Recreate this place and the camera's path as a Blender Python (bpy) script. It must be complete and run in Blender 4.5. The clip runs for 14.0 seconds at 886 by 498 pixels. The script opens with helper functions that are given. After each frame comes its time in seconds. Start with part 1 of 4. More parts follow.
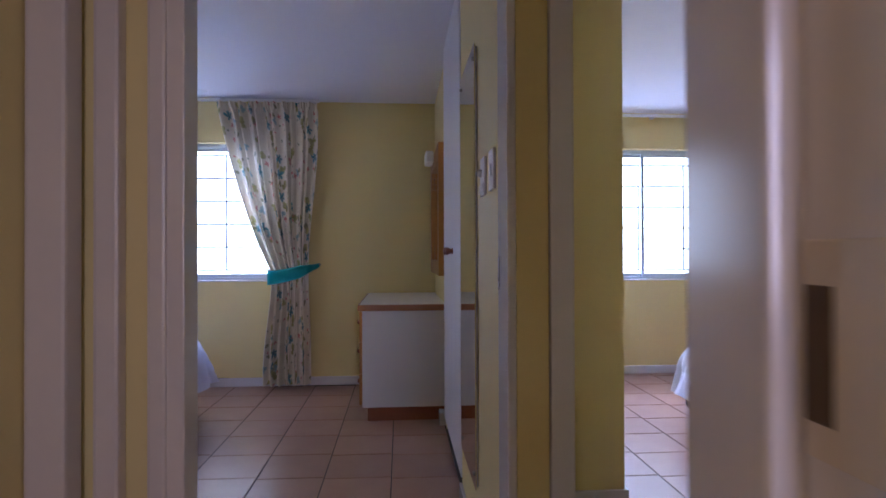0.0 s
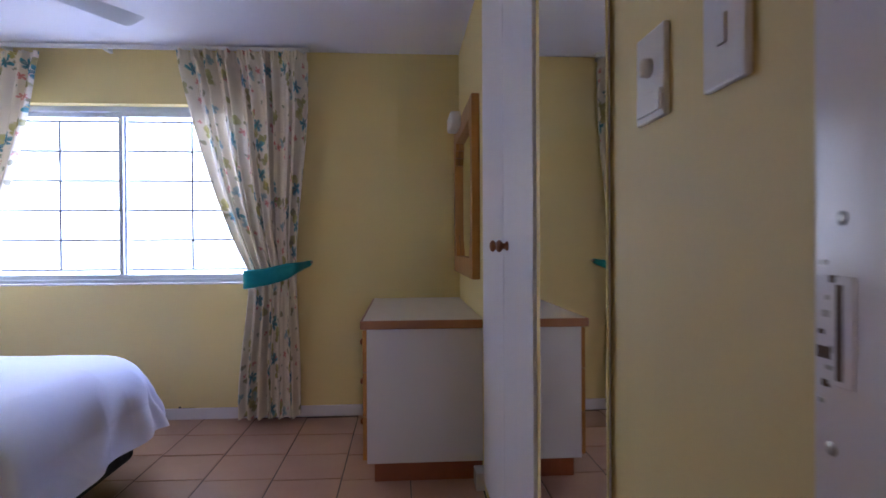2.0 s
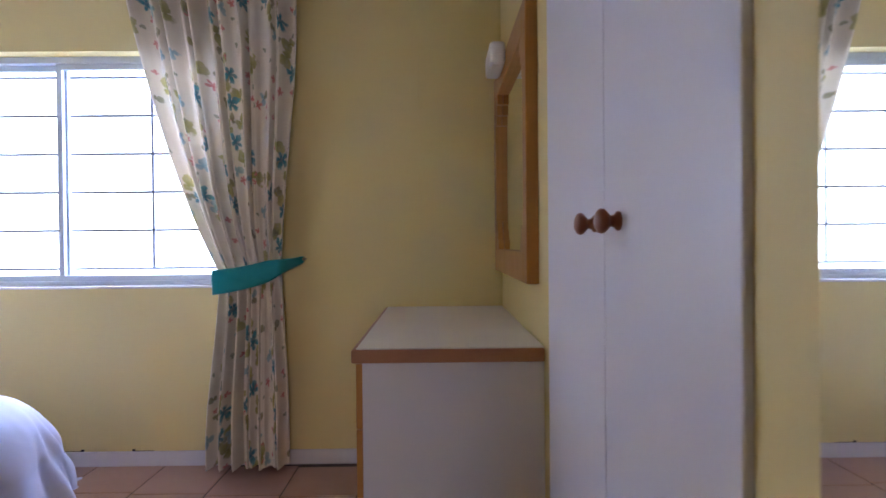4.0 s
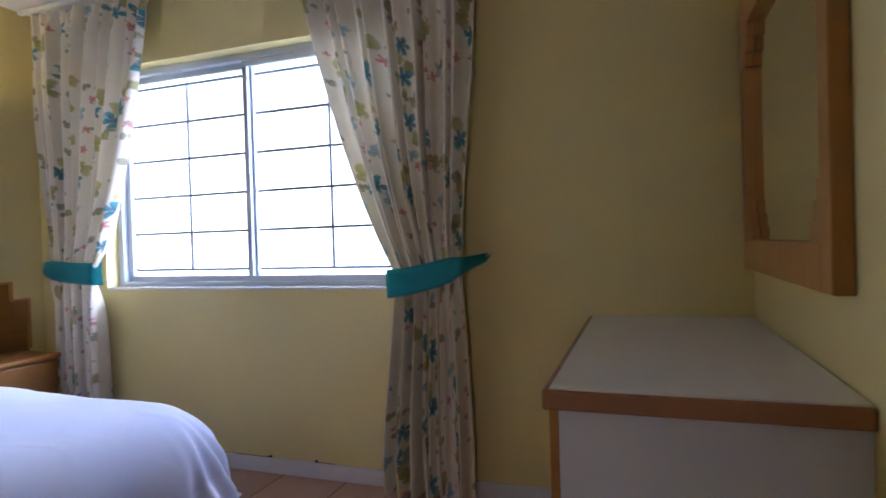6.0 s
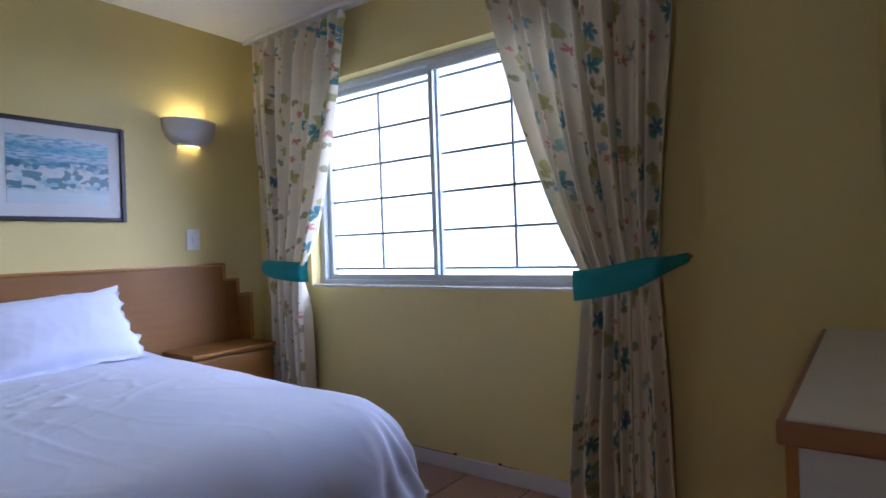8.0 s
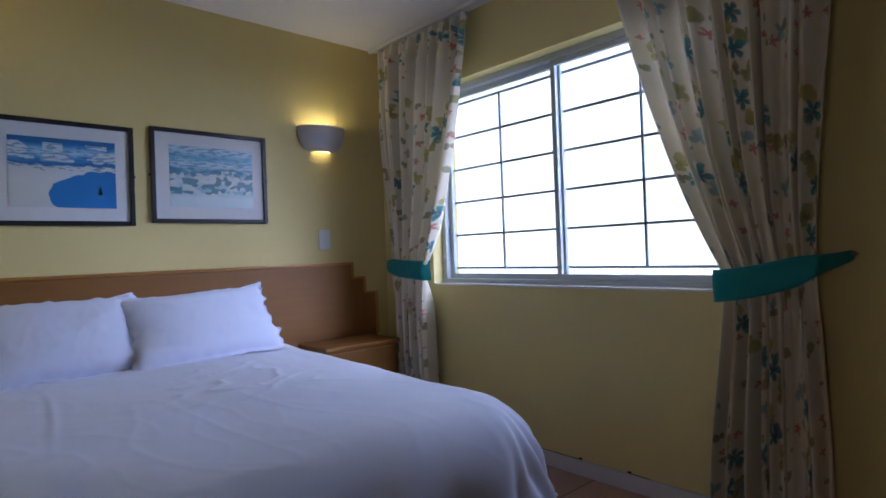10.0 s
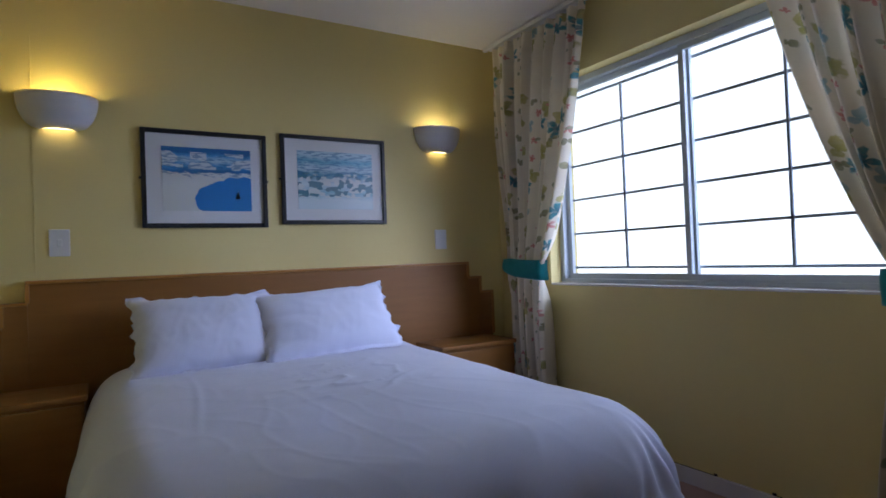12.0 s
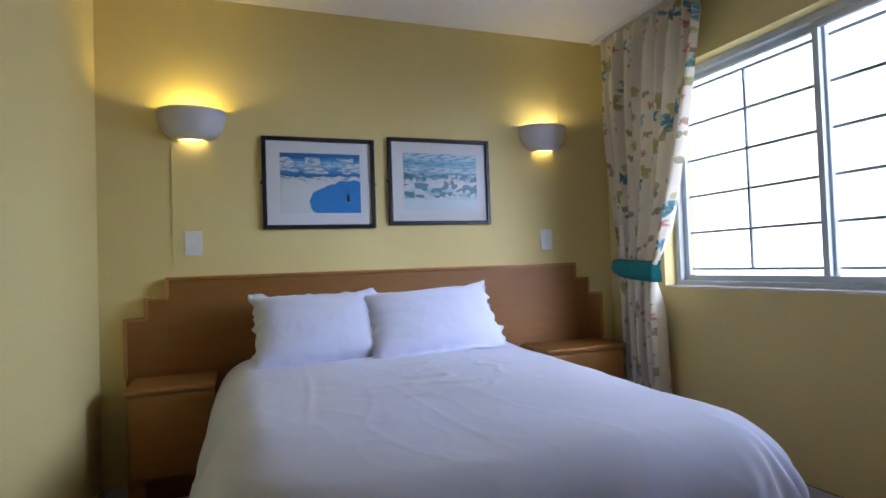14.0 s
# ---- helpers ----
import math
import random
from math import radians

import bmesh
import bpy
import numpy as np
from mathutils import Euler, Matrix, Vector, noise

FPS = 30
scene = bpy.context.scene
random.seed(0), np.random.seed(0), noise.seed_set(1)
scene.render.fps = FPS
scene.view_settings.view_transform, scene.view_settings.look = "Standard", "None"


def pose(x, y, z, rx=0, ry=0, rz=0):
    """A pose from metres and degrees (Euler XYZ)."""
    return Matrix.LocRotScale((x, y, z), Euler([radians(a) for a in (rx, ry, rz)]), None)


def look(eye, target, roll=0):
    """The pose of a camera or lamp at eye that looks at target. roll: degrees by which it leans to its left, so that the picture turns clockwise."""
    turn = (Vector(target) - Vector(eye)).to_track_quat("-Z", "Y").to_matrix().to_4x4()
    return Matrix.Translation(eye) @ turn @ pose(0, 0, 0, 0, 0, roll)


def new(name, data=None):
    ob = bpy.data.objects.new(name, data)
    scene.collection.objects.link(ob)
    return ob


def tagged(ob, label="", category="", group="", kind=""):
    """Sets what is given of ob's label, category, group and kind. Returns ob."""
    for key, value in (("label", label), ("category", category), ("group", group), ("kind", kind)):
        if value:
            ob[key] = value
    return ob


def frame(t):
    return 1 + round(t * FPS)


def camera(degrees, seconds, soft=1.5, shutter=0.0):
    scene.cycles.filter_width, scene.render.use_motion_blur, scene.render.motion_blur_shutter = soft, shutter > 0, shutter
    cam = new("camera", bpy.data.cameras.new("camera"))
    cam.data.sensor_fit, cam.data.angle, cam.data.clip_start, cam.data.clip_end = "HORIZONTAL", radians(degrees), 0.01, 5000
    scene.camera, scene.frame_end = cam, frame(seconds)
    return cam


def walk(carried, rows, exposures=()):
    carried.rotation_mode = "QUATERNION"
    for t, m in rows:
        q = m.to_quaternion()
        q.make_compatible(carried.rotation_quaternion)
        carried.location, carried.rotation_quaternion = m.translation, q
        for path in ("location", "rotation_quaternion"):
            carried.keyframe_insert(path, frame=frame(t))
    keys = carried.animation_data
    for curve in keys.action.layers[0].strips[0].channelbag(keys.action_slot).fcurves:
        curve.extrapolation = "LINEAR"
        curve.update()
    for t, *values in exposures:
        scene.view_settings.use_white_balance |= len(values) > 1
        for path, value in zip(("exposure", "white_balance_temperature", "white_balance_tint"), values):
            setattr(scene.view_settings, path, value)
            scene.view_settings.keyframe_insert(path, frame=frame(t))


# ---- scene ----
cam = camera(75.3, 14.0, soft=1.6, shutter=0.4)
PATH = [
    (0, (-0.083, -0.892, 1.143), (0.067, 1.102, 1.159), -0.2),
    (0.5, (-0.11, -0.589, 1.16), (0.031, 1.406, 1.166), -0.4),
    (1, (-0.137, -0.319, 1.149), (0.003, 1.676, 1.147), -0.4),
    (1.5, (-0.153, -0.036, 1.151), (-0.013, 1.96, 1.145), -0.2),
    (2, (-0.159, 0.239, 1.162), (-0.021, 2.234, 1.148), -0.3),
    (2.2, (-0.159, 0.332, 1.158), (-0.015, 2.326, 1.143), -0.2),
    (4.3, (-0.08, 1.384, 1.121), (-0.134, 3.383, 1.099), -0.7),
    (4.5, (-0.069, 1.454, 1.127), (-0.198, 3.45, 1.099), -0.9),
    (5, (-0.094, 1.597, 1.114), (-0.419, 3.57, 1.093), -1.2),
    (5.5, (-0.129, 1.733, 1.12), (-0.624, 3.671, 1.093), -1.5),
    (6, (-0.163, 1.814, 1.116), (-0.817, 3.704, 1.09), -1.7),
    (6.5, (-0.184, 1.863, 1.121), (-1.016, 3.682, 1.1), -1.9),
    (7, (-0.198, 1.88, 1.119), (-1.172, 3.627, 1.103), -1.9),
    (7.5, (-0.213, 1.886, 1.116), (-1.305, 3.562, 1.105), -2.0),
    (8, (-0.228, 1.888, 1.117), (-1.425, 3.49, 1.109), -2.0),
    (10.5, (-0.283, 1.85, 1.102), (-1.828, 3.121, 1.119), -2.1),
    (11, (-0.292, 1.858, 1.098), (-1.9, 3.047, 1.121), -2.1),
    (11.5, (-0.311, 1.856, 1.096), (-1.973, 2.968, 1.121), -2.1),
    (12, (-0.319, 1.864, 1.094), (-2.033, 2.893, 1.124), -2.2),
    (12.5, (-0.316, 1.88, 1.089), (-2.083, 2.815, 1.126), -2.1),
    (13, (-0.308, 1.898, 1.089), (-2.122, 2.739, 1.129), -2.1),
    (13.5, (-0.321, 1.884, 1.09), (-2.166, 2.656, 1.134), -2.0),
    (14, (-0.321, 1.897, 1.079), (-2.198, 2.585, 1.132), -2.0),
]
EXPOSURES = [(0.0, 0.46, 5100, 23), (0.5, 0.40, 5080, 26), (1.5, 0.40, 5440, 23), (2.0, 0.66, 5450, 22), (4.5, 0.99, 5650, 20), (5.0, 0.76, 5650, 18), (6.0, 0.22, 5800, 15), (7.0, -0.35, 5900, 12), (8.0, -0.36, 5900, 12), (11.0, -1.12, 6000, 12), (12.5, -0.98, 6230, 10), (14.0, -0.40, 6480, 8)]
walk(cam, [(t, look(eye, target, roll)) for t, eye, target, roll in PATH], EXPOSURES)

# ---------------------------------------------------------------- light
world = bpy.data.worlds.new("sky")
scene.world = world
world.use_nodes = True
wn = world.node_tree.nodes
sky = wn.new("ShaderNodeTexSky")
sky.sky_type, sky.sun_disc = "NISHITA", False
sky.sun_elevation, sky.sun_rotation = radians(50), radians(200)
wn["Background"].inputs["Strength"].default_value = 0.12
world.node_tree.links.new(sky.outputs[0], wn["Background"].inputs["Color"])

sun_data = bpy.data.lights.new("sun", "SUN")
sun_data.energy, sun_data.angle, sun_data.color = 2.5, radians(0.6), (1.0, 0.95, 0.88)
sun = new("sun", sun_data)
sun.matrix_world = look((0, -20, 24), (0, 0, 0))


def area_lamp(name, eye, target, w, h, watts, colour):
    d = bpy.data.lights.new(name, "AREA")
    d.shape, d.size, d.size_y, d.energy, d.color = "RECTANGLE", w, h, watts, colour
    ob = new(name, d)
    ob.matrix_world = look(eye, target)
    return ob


def point_lamp(name, eye, watts, colour, radius):
    d = bpy.data.lights.new(name, "POINT")
    d.energy, d.color, d.shadow_soft_size = watts, colour, radius
    ob = new(name, d)
    ob.location = eye
    return ob


DAY = (0.60, 0.68, 1.0)
area_lamp("sky_light", (1.2, 6.3, 2.7), (-2.3, 3.4, 0.9), 2.2, 2.2, 380, DAY)
area_lamp("sky_light", (-0.6, 7.2, 2.3), (2.6, 3.4, 1.0), 2.2, 2.2, 380, (0.50, 0.62, 1.0))
# Unseen fill lamp added behind the walk's start to brighten the lobby frames.
area_lamp("hall_fill_light", (0.36, -2.93, 1.5), (-0.6, 0.8, 1.3), 0.42, 1.1, 14, (1.0, 0.82, 0.88))

# ---------------------------------------------------------------- materials


def material(name, colour, rough=0.6, metal=0.0, scale=6.0, spread=0.10, bump=0.15, grain=120.0, stretch=(1, 1, 1), tint=None, coat=0.0, per_object=0.0, sheen=0.0):
    """A painted or natural surface: broad mottling, fine grain, a little relief."""
    m = bpy.data.materials.new(name)
    m.use_nodes = True
    n, l = m.node_tree.nodes, m.node_tree.links
    b = n["Principled BSDF"]
    b.inputs["Roughness"].default_value, b.inputs["Metallic"].default_value = rough, metal
    b.inputs["Coat Weight"].default_value = coat
    b.inputs["Sheen Weight"].default_value = sheen
    tc = n.new("ShaderNodeTexCoord")
    mp = n.new("ShaderNodeMapping")
    mp.inputs["Scale"].default_value = stretch
    l.new(tc.outputs["Object"], mp.inputs["Vector"])
    broad, fine = n.new("ShaderNodeTexNoise"), n.new("ShaderNodeTexNoise")
    broad.inputs["Scale"].default_value, broad.inputs["Detail"].default_value = scale, 5
    fine.inputs["Scale"].default_value, fine.inputs["Detail"].default_value = grain, 3
    for t in (broad, fine):
        l.new(mp.outputs[0], t.inputs["Vector"])
    mixf = n.new("ShaderNodeMix")
    mixf.data_type = "RGBA"
    other = tint or tuple(c * (1 - 2.2 * spread) for c in colour)
    mixf.inputs[6].default_value, mixf.inputs[7].default_value = (*colour, 1), (*other, 1)
    add = n.new("ShaderNodeMath")
    add.operation = "MULTIPLY_ADD"
    add.inputs[1].default_value, add.inputs[2].default_value = 0.35, 0.0
    l.new(fine.outputs[0], add.inputs[0])
    add2 = n.new("ShaderNodeMath")
    add2.operation = "MULTIPLY_ADD"
    add2.inputs[1].default_value = 0.65
    l.new(broad.outputs[0], add2.inputs[0])
    l.new(add.outputs[0], add2.inputs[2])
    l.new(add2.outputs[0], mixf.inputs[0])
    out = mixf.outputs[2]
    if per_object:
        info, hsv = n.new("ShaderNodeObjectInfo"), n.new("ShaderNodeHueSaturation")
        rng = n.new("ShaderNodeMapRange")
        rng.inputs[3].default_value, rng.inputs[4].default_value = 1 - per_object, 1 + per_object
        l.new(info.outputs["Random"], rng.inputs[0])
        l.new(rng.outputs[0], hsv.inputs["Value"])
        l.new(out, hsv.inputs["Color"])
        out = hsv.outputs[0]
    l.new(out, b.inputs["Base Color"])
    rr = n.new("ShaderNodeMapRange")
    rr.inputs[3].default_value, rr.inputs[4].default_value = max(0.02, rough - 0.2 * rough), min(1, rough + 0.2 * rough)
    l.new(broad.outputs[0], rr.inputs[0])
    l.new(rr.outputs[0], b.inputs["Roughness"])
    bp = n.new("ShaderNodeBump")
    bp.inputs["Strength"].default_value, bp.inputs["Distance"].default_value = bump, 0.002
    l.new(add2.outputs[0], bp.inputs["Height"])
    l.new(bp.outputs[0], b.inputs["Normal"])
    return m


def emitter(name, colour, strength):
    m = bpy.data.materials.new(name)
    m.use_nodes = True
    b = m.node_tree.nodes["Principled BSDF"]
    b.inputs["Base Color"].default_value = (*colour, 1)
    b.inputs["Emission Color"].default_value = (*colour, 1)
    b.inputs["Emission Strength"].default_value = strength
    return m


def clear_glass():
    m = bpy.data.materials.new("window_glass")
    m.use_nodes = True
    b = m.node_tree.nodes["Principled BSDF"]
    b.inputs["Base Color"].default_value = (0.95, 0.98, 1, 1)
    b.inputs["Roughness"].default_value = 0.0
    b.inputs["IOR"].default_value = 1.01
    b.inputs["Transmission Weight"].default_value = 1.0
    return m


def silvered():
    m = bpy.data.materials.new("silvered_glass")
    m.use_nodes = True
    b = m.node_tree.nodes["Principled BSDF"]
    b.inputs["Base Color"].default_value = (0.86, 0.88, 0.87, 1)
    b.inputs["Metallic"].default_value, b.inputs["Roughness"].default_value = 1.0, 0.02
    return m


def printed_cotton():
    """Cream cotton with scattered teal flowers, olive leaves and coral sprigs, laid out on the cloth's own UV (metres)."""
    m = bpy.data.materials.new("printed_cotton")
    m.use_nodes = True
    n, l = m.node_tree.nodes, m.node_tree.links
    b = n["Principled BSDF"]
    b.inputs["Roughness"].default_value = 0.85
    b.inputs["Sheen Weight"].default_value = 0.2
    uv = n.new("ShaderNodeUVMap")
    uv.uv_map = "cloth"

    def math(op, a, c=None, d=None):
        k = n.new("ShaderNodeMath")
        k.operation = op
        for i, v in enumerate((a, c, d)):
            if v is None:
                continue
            if isinstance(v, (int, float)):
                k.inputs[i].default_value = v
            else:
                l.new(v, k.inputs[i])
        return k.outputs[0]

    warp = n.new("ShaderNodeTexNoise")
    warp.inputs["Scale"].default_value = 30
    l.new(uv.outputs[0], warp.inputs["Vector"])

    def motif(scale, offset, petals, radius, depth, chance, smooth=0.02):
        mp = n.new("ShaderNodeMapping")
        mp.inputs["Location"].default_value = (offset, offset * 1.7, 0)
        l.new(uv.outputs[0], mp.inputs["Vector"])
        v = n.new("ShaderNodeTexVoronoi")
        v.voronoi_dimensions = "2D"
        v.inputs["Scale"].default_value = scale
        v.inputs["Randomness"].default_value = 0.75
        l.new(mp.outputs[0], v.inputs["Vector"])
        sub = n.new("ShaderNodeVectorMath")
        sub.operation = "SUBTRACT"
        l.new(mp.outputs[0], sub.inputs[0])
        l.new(v.outputs["Position"], sub.inputs[1])
        sep = n.new("ShaderNodeSeparateXYZ")
        l.new(sub.outputs[0], sep.inputs[0])
        rnd = n.new("ShaderNodeSeparateColor")
        l.new(v.outputs["Color"], rnd.inputs[0])
        ang = math("ADD", math("ARCTAN2", sep.outputs[1], sep.outputs[0]), math("MULTIPLY", rnd.outputs[1], 6.28))
        r = math("SQRT", math("ADD", math("MULTIPLY", sep.outputs[0], sep.outputs[0]), math("MULTIPLY", sep.outputs[1], sep.outputs[1])))
        lobe = math("POWER", math("ABSOLUTE", math("COSINE", math("MULTIPLY", ang, petals / 2))), 0.6)
        half = math("ADD", math("MULTIPLY", math("COSINE", ang), 0.22), 0.85)
        edge = math("MULTIPLY", math("MULTIPLY", math("MULTIPLY_ADD", lobe, depth, 1 - depth), radius), half)
        edge = math("MULTIPLY", edge, math("MULTIPLY_ADD", warp.outputs[0], 1.3, 0.35))
        inside = math("SMOOTH_MIN", math("MAXIMUM", math("DIVIDE", math("SUBTRACT", edge, r), radius * smooth * 8), 0.0), 1.0, 0.1)
        pick = math("LESS_THAN", rnd.outputs[0], chance)
        return math("MULTIPLY", inside, pick), math("DIVIDE", r, radius), rnd.outputs[2]

    base = n.new("ShaderNodeTexNoise")
    base.inputs["Scale"].default_value = 9
    l.new(uv.outputs[0], base.inputs["Vector"])
    weave = n.new("ShaderNodeTexNoise")
    weave.inputs["Scale"].default_value = 900
    l.new(uv.outputs[0], weave.inputs["Vector"])

    def blend(fac, a, c):
        k = n.new("ShaderNodeMix")
        k.data_type = "RGBA"
        l.new(fac, k.inputs[0])
        for i, v in ((6, a), (7, c)):
            if isinstance(v, tuple):
                k.inputs[i].default_value = (*v, 1)
            else:
                l.new(v, k.inputs[i])
        return k.outputs[2]

    colour = blend(base.outputs[0], (0.76, 0.67, 0.51), (0.86, 0.79, 0.64))
    streak = n.new("ShaderNodeTexNoise")
    streak.inputs["Scale"].default_value = 55
    l.new(uv.outputs[0], streak.inputs["Vector"])
    for scale, off, petals, radius, depth, chance, inner, outer in (
        (4.2, 12.35, 2, 0.064, 0.92, 0.52, (0.25, 0.23, 0.04), (0.52, 0.47, 0.19)),
        (4.2, 12.26, 2, 0.056, 0.90, 0.52, (0.34, 0.31, 0.06), (0.56, 0.49, 0.20)),
        (4.8, 3.1, 3, 0.044, 0.85, 0.30, (0.22, 0.38, 0.40), (0.46, 0.54, 0.50)),
        (6.0, 7.7, 5, 0.030, 0.92, 0.24, (0.58, 0.13, 0.11), (0.72, 0.36, 0.29)),
        (9.0, 17.7, 4, 0.019, 0.92, 0.20, (0.60, 0.16, 0.14), (0.68, 0.32, 0.26)),
        (7.0, 21.3, 2, 0.034, 0.95, 0.36, (0.24, 0.22, 0.10), (0.42, 0.38, 0.22)),
        (11.0, 31.3, 2, 0.018, 0.94, 0.22, (0.28, 0.30, 0.18), (0.44, 0.42, 0.28)),
        (4.2, 12.3, 5, 0.056, 0.82, 0.56, (0.015, 0.13, 0.17), (0.10, 0.37, 0.40)),
    ):
        mask, far, rnd = motif(scale, off, petals, radius, depth, chance)
        tone = blend(math("MINIMUM", math("MULTIPLY", math("ADD", far, math("MULTIPLY_ADD", streak.outputs[0], 1.6, -0.8)), 0.9), 1.0), inner, outer)
        colour = blend(math("MULTIPLY", mask, math("MINIMUM", math("MULTIPLY_ADD", streak.outputs[0], 1.2, 0.32), 1.0)), colour, tone)
    l.new(colour, b.inputs["Base Color"])
    bp = n.new("ShaderNodeBump")
    bp.inputs["Strength"].default_value, bp.inputs["Distance"].default_value = 0.25, 0.001
    l.new(weave.outputs[0], bp.inputs["Height"])
    l.new(bp.outputs[0], b.inputs["Normal"])
    tr = n.new("ShaderNodeBsdfTranslucent")
    l.new(colour, tr.inputs["Color"])
    mx = n.new("ShaderNodeMixShader")
    mx.inputs[0].default_value = 0.09
    l.new(b.outputs[0], mx.inputs[1])
    l.new(tr.outputs[0], mx.inputs[2])
    l.new(mx.outputs[0], n["Material Output"].inputs["Surface"])
    return m


def watercolour(name, bay):
    """A blue seaside print: sky, pale town, beach and water as loose washes over the sheet's own coordinates (0 to 1)."""
    m = bpy.data.materials.new(name)
    m.use_nodes = True
    n, l = m.node_tree.nodes, m.node_tree.links
    b = n["Principled BSDF"]
    b.inputs["Roughness"].default_value = 0.35
    uv = n.new("ShaderNodeUVMap")
    uv.uv_map = "sheet"
    wob = n.new("ShaderNodeTexNoise")
    wob.inputs["Scale"].default_value, wob.inputs["Detail"].default_value = 7, 6
    l.new(uv.outputs[0], wob.inputs["Vector"])
    add = n.new("ShaderNodeVectorMath")
    add.operation = "MULTIPLY_ADD"
    add.inputs[1].default_value = (0.22, 0.16, 0)
    l.new(wob.outputs["Color"], add.inputs[0])
    l.new(uv.outputs[0], add.inputs[2])
    sep = n.new("ShaderNodeSeparateXYZ")
    l.new(add.outputs[0], sep.inputs[0])
    ramp = n.new("ShaderNodeValToRGB")
    l.new(sep.outputs[1], ramp.inputs[0])
    e = ramp.color_ramp.elements
    sand, deep, mid, pale = (0.62, 0.64, 0.62), (0.02, 0.13, 0.36), (0.07, 0.29, 0.58), (0.42, 0.58, 0.66)
    stops = [(0.0, sand), (0.50, (0.66, 0.68, 0.66)), (0.68, sand), (0.70, deep), (0.80, mid), (0.88, pale), (0.96, mid), (1.0, deep)] if bay else [
        (0.0, (0.58, 0.68, 0.72)), (0.24, (0.62, 0.71, 0.74)), (0.36, (0.24, 0.47, 0.58)), (0.52, (0.60, 0.69, 0.72)), (0.68, (0.08, 0.27, 0.40)), (0.78, (0.50, 0.64, 0.70)), (0.90, (0.12, 0.36, 0.52)), (1.0, (0.46, 0.62, 0.70))]
    while len(e) < len(stops):
        e.new(0.5)
    for k, (p, c) in zip(e, stops):
        k.position, k.color = p, (*c, 1)
    blocks = n.new("ShaderNodeTexVoronoi")
    blocks.distance = "CHEBYCHEV"
    blocks.inputs["Scale"].default_value = 7 if bay else 15
    l.new(uv.outputs[0], blocks.inputs["Vector"])
    bs = n.new("ShaderNodeSeparateColor")
    l.new(blocks.outputs["Color"], bs.inputs[0])
    s2 = n.new("ShaderNodeSeparateXYZ")
    l.new(uv.outputs[0], s2.inputs[0])

    def math(op, a, c):
        k = n.new("ShaderNodeMath")
        k.operation = op
        for i, v in enumerate((a, c)):
            if isinstance(v, (int, float)):
                k.inputs[i].default_value = v
            else:
                l.new(v, k.inputs[i])
        return k.outputs[0]

    town = math("MULTIPLY", math("GREATER_THAN", bs.outputs[0], 0.55), math("MULTIPLY", math("GREATER_THAN", s2.outputs[1], 0.66 if bay else 0.20), math("LESS_THAN", s2.outputs[1], 0.93 if bay else 0.62)))
    mix1 = n.new("ShaderNodeMix")
    mix1.data_type = "RGBA"
    l.new(math("MULTIPLY", town, 0.8), mix1.inputs[0])
    l.new(ramp.outputs[0], mix1.inputs[6])
    mix1.inputs[7].default_value = (0.66, 0.68, 0.66, 1)
    out = mix1.outputs[2]
    if not bay:
        dark = math("MULTIPLY", math("LESS_THAN", bs.outputs[1], 0.36), math("MULTIPLY", math("GREATER_THAN", sep.outputs[1], 0.30), math("LESS_THAN", sep.outputs[1], 0.72)))
        mix3 = n.new("ShaderNodeMix")
        mix3.data_type = "RGBA"
        l.new(math("MULTIPLY", dark, 0.85), mix3.inputs[0])
        l.new(out, mix3.inputs[6])
        mix3.inputs[7].default_value = (0.03, 0.15, 0.22, 1)
        out = mix3.outputs[2]
    if bay:
        dx, dy = math("MULTIPLY", math("SUBTRACT", sep.outputs[0], 1.04), 0.9), math("SUBTRACT", sep.outputs[1], 0.26)
        d = math("ADD", math("MULTIPLY", dx, dx), math("MULTIPLY", math("MULTIPLY", dy, dy), 2.2))
        mix2 = n.new("ShaderNodeMix")
        mix2.data_type = "RGBA"
        l.new(math("LESS_THAN", math("ADD", d, math("MULTIPLY", math("SUBTRACT", wob.outputs[0], 0.5), 0.16)), 0.27), mix2.inputs[0])
        l.new(out, mix2.inputs[6])
        mix2.inputs[7].default_value = (0.03, 0.20, 0.50, 1)
        out = mix2.outputs[2]
    brush = n.new("ShaderNodeTexNoise")
    brush.inputs["Scale"].default_value, brush.inputs["Detail"].default_value = 9, 4
    bm_ = n.new("ShaderNodeMapping")
    bm_.inputs["Scale"].default_value = (1.0, 3.2, 1)
    l.new(uv.outputs[0], bm_.inputs["Vector"])
    l.new(bm_.outputs[0], brush.inputs["Vector"])
    mix4 = n.new("ShaderNodeMix")
    mix4.data_type = "RGBA"
    l.new(math("MULTIPLY", math("GREATER_THAN", brush.outputs[0], 0.53), math("MULTIPLY", math("GREATER_THAN", sep.outputs[1], 0.62), 0.6)), mix4.inputs[0])
    l.new(out, mix4.inputs[6])
    mix4.inputs[7].default_value = (0.02, 0.15, 0.33, 1)
    l.new(mix4.outputs[2], b.inputs["Base Color"])
    return m


